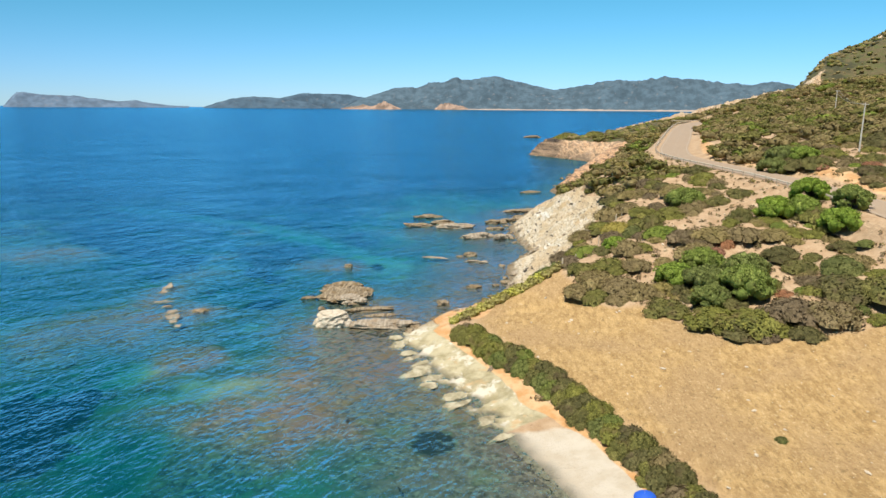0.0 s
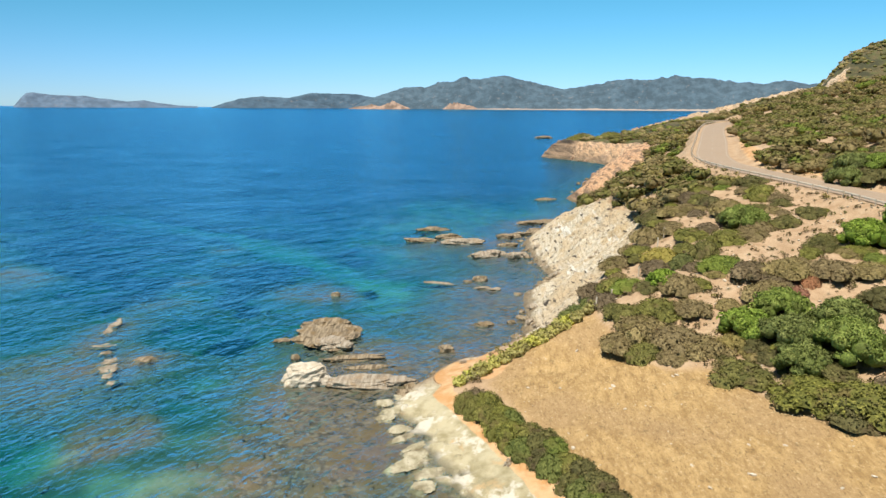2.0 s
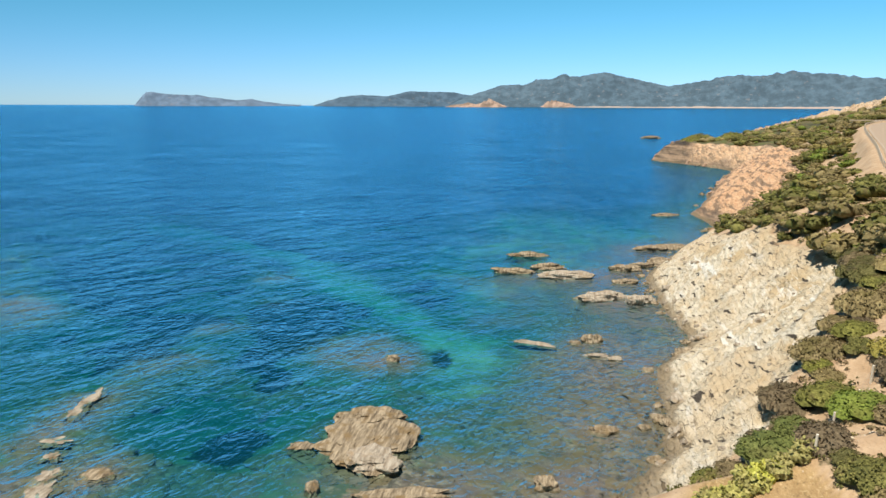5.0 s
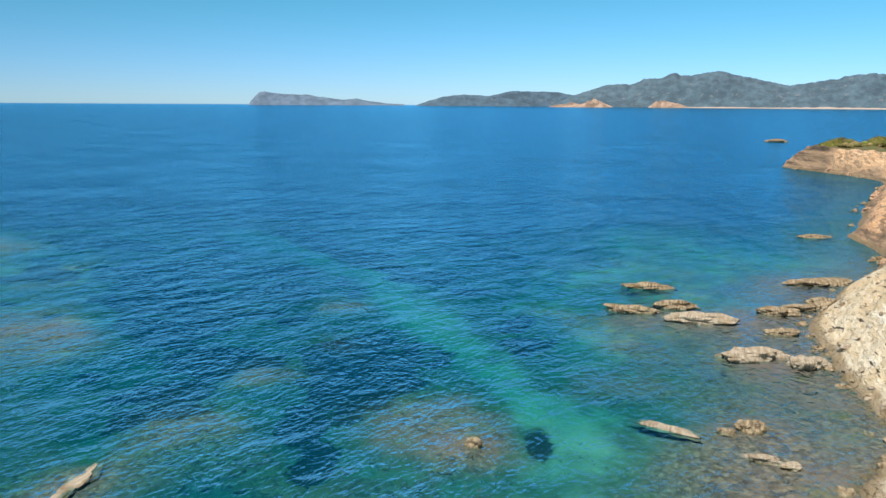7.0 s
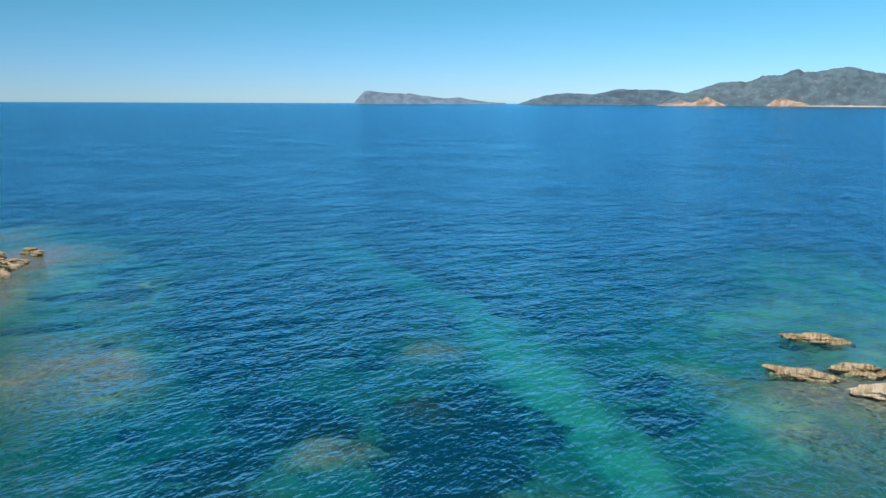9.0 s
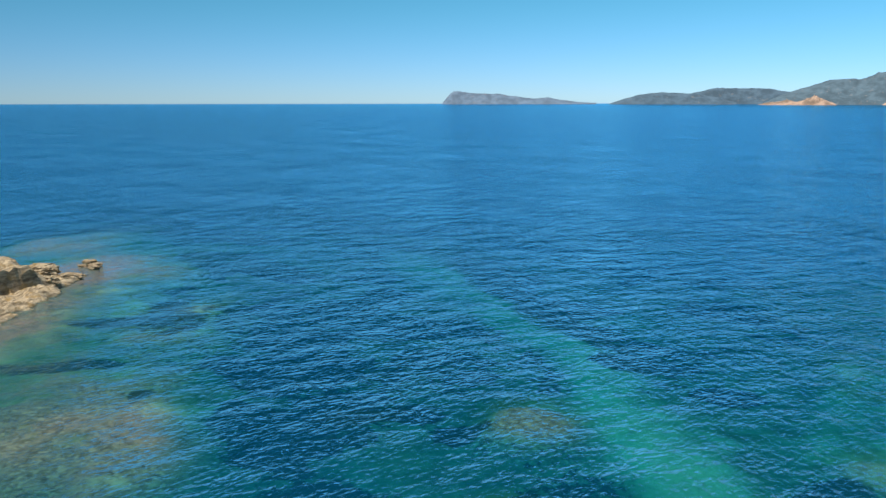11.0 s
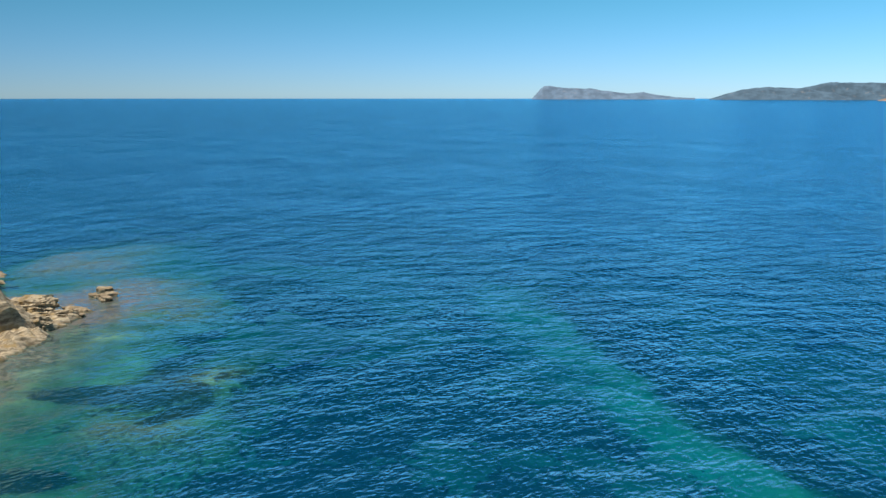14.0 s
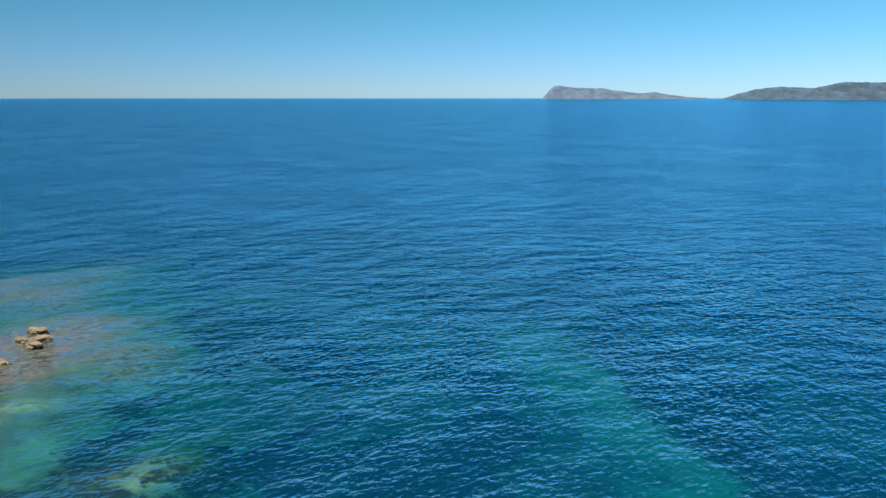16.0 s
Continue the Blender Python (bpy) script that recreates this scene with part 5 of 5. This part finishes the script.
def tree(x, y, height, width, seed, kind="green", label=""):
    """A low wind-shaped pine: trunk, limbs and a crown in clumps."""
    rng = np.random.default_rng(seed)
    root = new("pine_tree")
    root.matrix_world = pose(x, y, ground_z(x, y) - 0.15)
    bm, heap = bmesh.new(), []
    rod(bm, 0.2, 0.13, (0, 0, -0.1), (0.1, 0.05, height * 0.35), 9)
    for k in range(24):
        a, rad = k * 2.4 + rng.uniform(-0.4, 0.4), width / 2 * math.sqrt((k + 0.5) / 24) * 0.88
        r = rng.uniform(0.13, 0.21) * width
        z = (height * (1 - 0.5 * (rad / (width / 2)) ** 2) - r * 0.8) * (1.0 if k < 16 or k % 2 else 0.45)
        end = (rad * math.cos(a), rad * math.sin(a), max(z, r * 0.7))
        rod(bm, 0.09, 0.035, (0.1, 0.05, height * 0.3), end, 6)
        heap.append((*end, r))
    part("trunk", bm, BARK, root)
    tufts = []
    for hx, hy, hz, r in heap:
        for _ in range(9):
            n = rng.normal(size=3)
            n[2] = abs(n[2])
            n *= r * 0.75 / np.linalg.norm(n)
            tufts.append((hx + n[0], hy + n[1], hz + n[2] * 0.8, r * rng.uniform(0.36, 0.52)))
    me = plant_mesh("crown", (leaf_cloud(rng, tufts, 7600, 0.125), core([(a, b, c, r) for a, b, c, r in heap], 0.85)), PINE)
    part("crown", me, None, root)
    return tagged(root, label or "low bright green pine with a dense clumped crown", "tree", "pines above the field")


def build_trees():
    for i, (x, y, h, w) in enumerate(((30.4, 88.6, 3.0, 5.2), (33.2, 84.6, 3.4, 6.0), (36.4, 80.8, 3.8, 6.4), (38.0, 85.2, 3.4, 5.6), (34.2, 90.2, 2.8, 5.2), (32.4, 80.4, 2.6, 4.6),
                                      (47.8, 101.0, 3.2, 5.6), (51.0, 99.0, 2.8, 5.0), (38.4, 113.4, 2.8, 5.6), (57.5, 126, 2.8, 5.0), (60.5, 129, 3.0, 5.6), (63, 127, 2.8, 5.4), (52.5, 92, 3.0, 5.4), (52.6, 101.4, 3.6, 5.0), (55.0, 94.6, 3.2, 4.6), (24.5, 99.0, 2.0, 3.6))):
        tree(x, y, h, w, 100 + i)


HEDGE_Y, HEDGE_X = (24, 40, 47, 52.5, 61.5, 72.2, 78.3, 84.5), (27.4, 21.6, 20.0, 18.4, 14.1, 9.0, 5.0, 1.6)


def build_hedges():
    """The clipped-looking mastic hedge along the field, and the prickly pear row beyond."""
    rng = np.random.default_rng(21)
    y = 25.0
    while y < 84.5:
        x = float(np.interp(y, HEDGE_Y, HEDGE_X))
        for side in (-0.5, 0.8):
            key = rng.choice(["olive", "olive2", "olive3", "green2", "grey2"], p=(0.3, 0.25, 0.2, 0.2, 0.05))
            shrub(key, x + side + rng.uniform(-0.3, 0.3), y + rng.uniform(-0.4, 0.4), rng.uniform(2.3, 3.1), rng.uniform(1.4, 2.1), rng.uniform(0, 360), "hedge_shrub",
                  "dense olive-green hedge shrub above the orange bank", "hedge beside the field")
        y += 1.75


PEAR = leaf_material("pear_pads", (0.25, 0.24, 0.06), (0.46, 0.43, 0.12), (0.62, 0.56, 0.19), (0.40, 0.35, 0.11))


def pear_mesh(seed):
    """A clump of flat fleshy pads."""
    rng = np.random.default_rng(seed)
    bm = bmesh.new()
    for k in range(7):
        a = k * 0.9
        bmesh.ops.create_icosphere(bm, subdivisions=1, radius=0.36, matrix=Matrix.Translation((0.4 * math.cos(a), 0.4 * math.sin(a), 0.3)))
    for k in range(80):
        a, rad, z = rng.uniform(0, 6.28), 0.75 * math.sqrt(rng.uniform()), rng.uniform(0.15, 0.95)
        m = pose(rad * math.cos(a), rad * math.sin(a), z * (1.1 - 0.5 * rad), rng.uniform(15, 75), rng.uniform(-40, 40), rng.uniform(0, 360)) @ Matrix.Diagonal((0.11, 0.16, 0.025, 1))
        bmesh.ops.create_icosphere(bm, subdivisions=1, radius=1, matrix=m)
    me = bpy.data.meshes.new("pads")
    bm.to_mesh(me)
    bm.free()
    me.materials.append(PEAR)
    return me


def build_pears():
    rng = np.random.default_rng(22)
    pads = [pear_mesh(k) for k in range(3)]
    for t in np.linspace(0, 1, 22):
        x, y = np.interp(t, (0, 0.28, 0.55, 0.83, 1), (1.6, 5.3, 9.4, 13.2, 16.2)), np.interp(t, (0, 0.28, 0.55, 0.83, 1), (87.4, 91.2, 94.1, 96.7, 98.2))
        for _ in range(2):
            root = new("prickly_pear", pads[rng.integers(3)])
            px, py = x + rng.uniform(-0.6, 0.6), y + rng.uniform(-0.6, 0.6)
            s = rng.uniform(0.85, 1.25)
            root.matrix_world = pose(px, py, ground_z(px, py) - 0.05, 0, 0, rng.uniform(0, 360)) @ Matrix.Diagonal((s, s, s, 1))
            tagged(root, "yellow-green prickly pear clump at the field edge", "cactus", "prickly pear row")




def build_grass():
    """The lone green weed in the dry field."""
    shrub("green2", 29.4, 53.6, 1.0, 0.45, 40, "weed", "small green weed alone in the dry field", "field weeds", 0.02)


def build_tufts():
    """Dry tufts and loose stones over the bare ground, too many to count."""
    rng = np.random.default_rng(61)
    Y = 62 + 90 * rng.uniform(size=9000)
    X = coast_x(Y) + 6 + rng.uniform(size=9000) * (0.72 * Y + 4 - coast_x(Y))
    rock, grass, _, beach, _, _, _ = zones(X, Y)
    rd = to_road(X, Y)[0]
    ok = (rock < 0.3) & (beach < 0.2) & (rd > 4.4) & ((grass < 0.3) | (rng.uniform(size=9000) < 0.004))
    X, Y, grass = X[ok][:2600], Y[ok][:2600], grass[ok][:2600]
    Z = land_height(X, Y)
    made = {"grey": [], "olive": [], "yellow": []}
    for x, y, z in zip(X, Y, Z):
        r = 0.10 + 0.38 * rng.uniform() ** 2
        heap = [(x, y, z + 0.2 * r, r), (x + r * rng.uniform(-0.9, 0.9), y + r * rng.uniform(-0.9, 0.9), z + 0.1 * r, 0.7 * r)]
        made[rng.choice(list(made), p=(0.55, 0.35, 0.10))].append(leaf_cloud(rng, heap, 26, 0.30 * r + 0.03))
    for kind, clouds in made.items():
        label = {"grey": "dry grey-brown tufts on bare soil", "olive": "small olive tufts on bare soil", "yellow": "small yellow-green tufts on bare soil"}[kind]
        tagged(new("tufts", plant_mesh("tufts", clouds, LEAF[kind])), label, "tufts", kind="stuff")
    Y = 45 + 70 * rng.uniform(size=1500)
    X = coast_x(Y) + 10 + rng.uniform(size=1500) * 40
    rock, grass, _, beach, _, _, _ = zones(X, Y)
    ok = (rock < 0.3) & (beach < 0.2) & (to_road(X, Y)[0] > 4.4) & ((grass < 0.5) | (rng.uniform(size=1500) < 0.2))
    bm = bmesh.new()
    for x, y, z in zip(X[ok], Y[ok], land_height(X[ok], Y[ok])):
        r = 0.05 + 0.16 * rng.uniform() ** 3
        m = pose(x, y, z + 0.2 * r, rng.uniform(-30, 30), rng.uniform(-30, 30), rng.uniform(0, 360)) @ Matrix.Diagonal((r * rng.uniform(1, 1.9), r, r * 0.6, 1))
        bmesh.ops.create_icosphere(bm, subdivisions=1, radius=1, matrix=m)
    me = bpy.data.meshes.new("stones")
    bm.to_mesh(me)
    bm.free()
    me.materials.append(ROCK_WHITE)
    tagged(new("stones", me), "small pale stones scattered over the dry ground", "stones", kind="stuff")


build_tufts()
build_grass()
build_scrub()
build_point_shrubs()
build_far_scrub()
build_trees()
build_hedges()
build_pears()

# ---------------------------------------------------------------- the road and its guard rail


def ribbon(name, half_left, half_right, lift, material, start=0, stop=None):
    """A strip along the road between two offsets from its middle."""
    c, n = ROAD_C[start:stop], ROAD_N[start:stop]
    left, right = c[:, :2] + n * half_left, c[:, :2] + n * half_right
    X, Y = np.stack([left[:, 0], right[:, 0]], 1), np.stack([left[:, 1], right[:, 1]], 1)
    Z = np.repeat(c[:, 2:3] + lift, 2, 1)
    return grid_mesh(name, X, Y, Z, material)


def build_road():
    road = tagged(new("road", ribbon("road", -ROAD_HALF, ROAD_HALF, 0.0, ASPHALT)), "sun-bleached two-lane asphalt coast road", "road", kind="structure")
    paint = plain_material("road_paint", (0.31, 0.245, 0.18), (0.40, 0.34, 0.27), 3.0, 0.8, local=False)
    part("edge_line", ribbon("edge_line", -ROAD_HALF + 0.35, -ROAD_HALF + 0.5, 0.006, paint), None, road, "worn white edge line")
    part("edge_line", ribbon("edge_line", ROAD_HALF - 0.5, ROAD_HALF - 0.35, 0.006, paint), None, road, "worn white edge line")
    for k in range(0, len(ROAD_C) - 6, 9):
        part("lane_dash", ribbon("lane_dash", -0.08, 0.08, 0.006, paint, k, k + 4), None, road)


def build_guard_rail():
    steel = plain_material("galvanised_steel", (0.42, 0.36, 0.28), (0.58, 0.50, 0.40), 4.0, 0.6, 0.15, local=False)
    wood = plain_material("rail_wood", (0.60, 0.51, 0.40), (0.74, 0.65, 0.53), 5.0, 0.85, local=False)
    rail = new("guard_rail")
    c, n = ROAD_C, ROAD_N
    lo, hi = int(np.argmin(np.abs(c[:, 1] - 98))), int(np.argmin(np.abs(c[:, 1] - 318)))
    line = c[lo:hi].copy()
    line[:, :2] -= n[lo:hi] * (ROAD_HALF + 0.9)
    rail.location = line[0]
    tagged(rail, "weathered guard rail along the seaward edge of the road", "guard rail")
    here = Vector(line[0])
    bm = bmesh.new()
    prof = ((0.0, 0.46), (0.06, 0.52), (0.0, 0.6), (0.06, 0.68), (0.0, 0.76), (-0.03, 0.61))
    rows = []
    for (x, y, z), (nx, ny) in zip(line, n[lo:hi]):
        rows.append([bm.verts.new(Vector((x + nx * a, y + ny * a, z + h)) - here) for a, h in prof])
    for r0, r1 in zip(rows, rows[1:]):
        for k in range(len(prof)):
            bm.faces.new((r0[k], r0[(k + 1) % len(prof)], r1[(k + 1) % len(prof)], r1[k]))
    part("rail_beam", bm, wood, rail, "brown weathered rail beam")
    post = bpy.data.meshes.new("post")
    bm = bmesh.new()
    box(bm, (0.12, 0.12, 1.1), Matrix.Translation((0, 0, 0.25)))
    bm.to_mesh(post)
    bm.free()
    post.materials.append(steel)
    for k in range(0, len(line), 3):
        ob = new("post", post)
        ob.parent = rail
        ob.location = Vector(line[k]) - here - Vector((n[lo + k][0], n[lo + k][1], 0)) * 0.1
    # a short return rail where the road turns out of sight
    end = new("guard_rail")
    k = int(np.argmin(np.abs(c[:, 1] - 300)))
    end.matrix_world = pose(c[k][0], c[k][1] + 14, c[k][2] + 0.2, 0, 0, 4)
    bm = bmesh.new()
    box(bm, (14, 0.08, 0.32), Matrix.Translation((0, 0, 0.6)))
    part("rail_beam", bm, steel, end)
    for x in (-6, -2, 2, 6):
        bm = bmesh.new()
        box(bm, (0.12, 0.1, 1.0), Matrix.Translation((x, 0.1, 0.3)))
        part("post", bm, steel, end)
    tagged(end, "pale steel rail across the bend at the road's far end", "guard rail")


def build_fence():
    wood = plain_material("post_wood", (0.60, 0.52, 0.41), (0.74, 0.66, 0.54), 6.0, 0.85)
    wire = plain_material("wire", (0.25, 0.25, 0.24), (0.4, 0.4, 0.38), 6.0, 0.5, 0.8)
    spots = ((16.6, 97.4), (17.8, 100.0), (19.2, 102.0), (21.7, 104.7), (23.6, 107.6), (25.6, 111.0), (27.6, 114.6), (29.4, 118.4))
    tops = []
    for x, y in spots:
        z = ground_z(x, y)
        bm = bmesh.new()
        rod(bm, 0.10, 0.085, (0, 0, -0.3), (0.03, 0, 1.5), 8)
        bmesh.ops.bevel(bm, geom=[e for e in bm.edges if abs(e.verts[0].co.z - e.verts[1].co.z) < 0.01 and e.verts[0].co.z > 1], offset=0.02, segments=1, affect="EDGES")
        me = bpy.data.meshes.new("fence_post")
        bm.to_mesh(me)
        bm.free()
        me.materials.append(wood)
        ob = new("fence_post", me)
        ob.location = (x, y, z)
        tagged(ob, "pale weathered round wooden fence post on the bank", "fence post", "fence along the cliff edge")
        tops.append(Vector((x, y, z)))
    for h in (0.5, 0.95, 1.35):
        bm = bmesh.new()
        for a, b in zip(tops, tops[1:]):
            rod(bm, 0.005, 0.005, a + Vector((0, 0, h)) - tops[0], b + Vector((0, 0, h)) - tops[0], 5)
        me = bpy.data.meshes.new("fence_wire")
        bm.to_mesh(me)
        bm.free()
        me.materials.append(wire)
        ob = new("fence_wire", me)
        ob.location = tops[0]
        tagged(ob, "thin slack wire strung between the wooden posts", "fence wire", "fence wires")


def build_beach():
    blue = plain_material("blue_canvas", (0.012, 0.075, 0.42), (0.02, 0.10, 0.52), 12.0, 0.7)
    white = plain_material("white_tube", (0.7, 0.7, 0.68), (0.8, 0.8, 0.78), 9.0, 0.4)
    x, y = 16.7, 46.9
    z = ground_z(x, y)
    root = new("beach_umbrella")
    root.matrix_world = pose(x, y, z - 0.1, 4, -6, 0) @ Matrix.Scale(0.88, 4)
    bm = bmesh.new()
    rod(bm, 0.02, 0.02, (0, 0, -0.2), (0, 0, 2.15), 8)
    part("pole", bm, white, root, "thin white pole")
    bm = bmesh.new()
    rings = []
    for r, h in ((0.02, 2.1), (0.35, 2.04), (0.7, 1.9), (0.95, 1.72), (0.96, 1.6)):
        rings.append([bm.verts.new((r * (1 - 0.03 * (k % 2)) * math.cos(k * math.pi / 8), r * (1 - 0.03 * (k % 2)) * math.sin(k * math.pi / 8), h)) for k in range(16)])
    for a, b in zip(rings, rings[1:]):
        for k in range(16):
            bm.faces.new((a[k], b[k], b[(k + 1) % 16], a[(k + 1) % 16]))
    part("canopy", bm, blue, root, "plain blue canvas canopy")
    for k in range(8):
        bm = bmesh.new()
        a = k * math.pi / 4
        rod(bm, 0.008, 0.008, (0, 0, 2.05), (0.93 * math.cos(a), 0.93 * math.sin(a), 1.69), 5)
        part("rib", bm, white, root)
    tagged(root, "open blue beach umbrella on the pale sand", "umbrella")
    chair = new("beach_chair")
    cx, cy = 14.9, 46.6
    chair.matrix_world = pose(cx, cy, ground_z(cx, cy) - 0.02, 0, 0, 35)
    frame_metal = plain_material("chair_tube", (0.5, 0.5, 0.5), (0.65, 0.65, 0.65), 9.0, 0.35, 0.8)
    cloth = plain_material("mauve_cloth", (0.20, 0.11, 0.15), (0.30, 0.17, 0.21), 14.0, 0.85)
    bm = bmesh.new()
    box(bm, (0.52, 0.5, 0.03), pose(0, 0, 0.3, -6))
    part("seat", bm, cloth, chair, "mauve cloth seat")
    bm = bmesh.new()
    box(bm, (0.52, 0.03, 0.7), pose(0, 0.36, 0.6, -24))
    part("backrest", bm, cloth, chair)
    for sx in (-0.26, 0.26):
        for y0, y1, z1 in ((-0.28, 0.2, 0.32), (0.28, -0.2, 0.32)):
            bm = bmesh.new()
            rod(bm, 0.014, 0.014, (sx, y0, 0.0), (sx, y1, z1), 6)
            part("leg", bm, frame_metal, chair)
    tagged(chair, "folding beach chair with mauve cloth on the sand", "chair")


def build_poles():
    """Two utility poles on the slope above the road, with their wires."""
    grey = plain_material("pole_concrete", (0.55, 0.52, 0.46), (0.68, 0.65, 0.59), 3.0, 0.85)
    wire = plain_material("cable", (0.2, 0.19, 0.17), (0.28, 0.26, 0.24), 3.0, 0.6)
    tops = []
    for x, y, tall in ((71.6, 124.6, 8.6), (106, 202, 6.5)):
        z = ground_z(x, y)
        root = new("utility_pole")
        root.location = (x, y, z)
        bm = bmesh.new()
        rod(bm, 0.15, 0.09, (0, 0, -0.4), (0, 0, tall), 10)
        part("shaft", bm, grey, root)
        bm = bmesh.new()
        box(bm, (1.1, 0.1, 0.1), Matrix.Translation((0, 0, tall - 0.3)))
        part("crossarm", bm, grey, root)
        for k in (-0.45, 0.45):
            bm = bmesh.new()
            rod(bm, 0.05, 0.035, (k, 0, tall - 0.25), (k, 0, tall - 0.08), 8)
            part("insulator", bm, wire, root)
        tagged(root, "pale tapered utility pole among the scrub", "utility pole", "utility poles")
        tops.append(Vector((x, y, z + tall - 0.08)))
    for k in (-0.45, 0.45):
        bm = bmesh.new()
        a, b = tops[0] + Vector((k, 0, 0)), tops[1] + Vector((k, 0, 0))
        pts = [a.lerp(b, i / 12) - Vector((0, 0, 4 * 1.2 * (i / 12) * (1 - i / 12))) for i in range(13)]
        for p, q in zip(pts, pts[1:]):
            rod(bm, 0.03, 0.03, p - a, q - a, 5)
        me = bpy.data.meshes.new("overhead_cable")
        bm.to_mesh(me)
        bm.free()
        me.materials.append(wire)
        ob = new("overhead_cable", me)
        ob.location = a
        tagged(ob, "thin sagging overhead cable between the utility poles", "cable", "overhead cables")


build_poles()
build_road()
build_guard_rail()
build_fence()
build_beach()
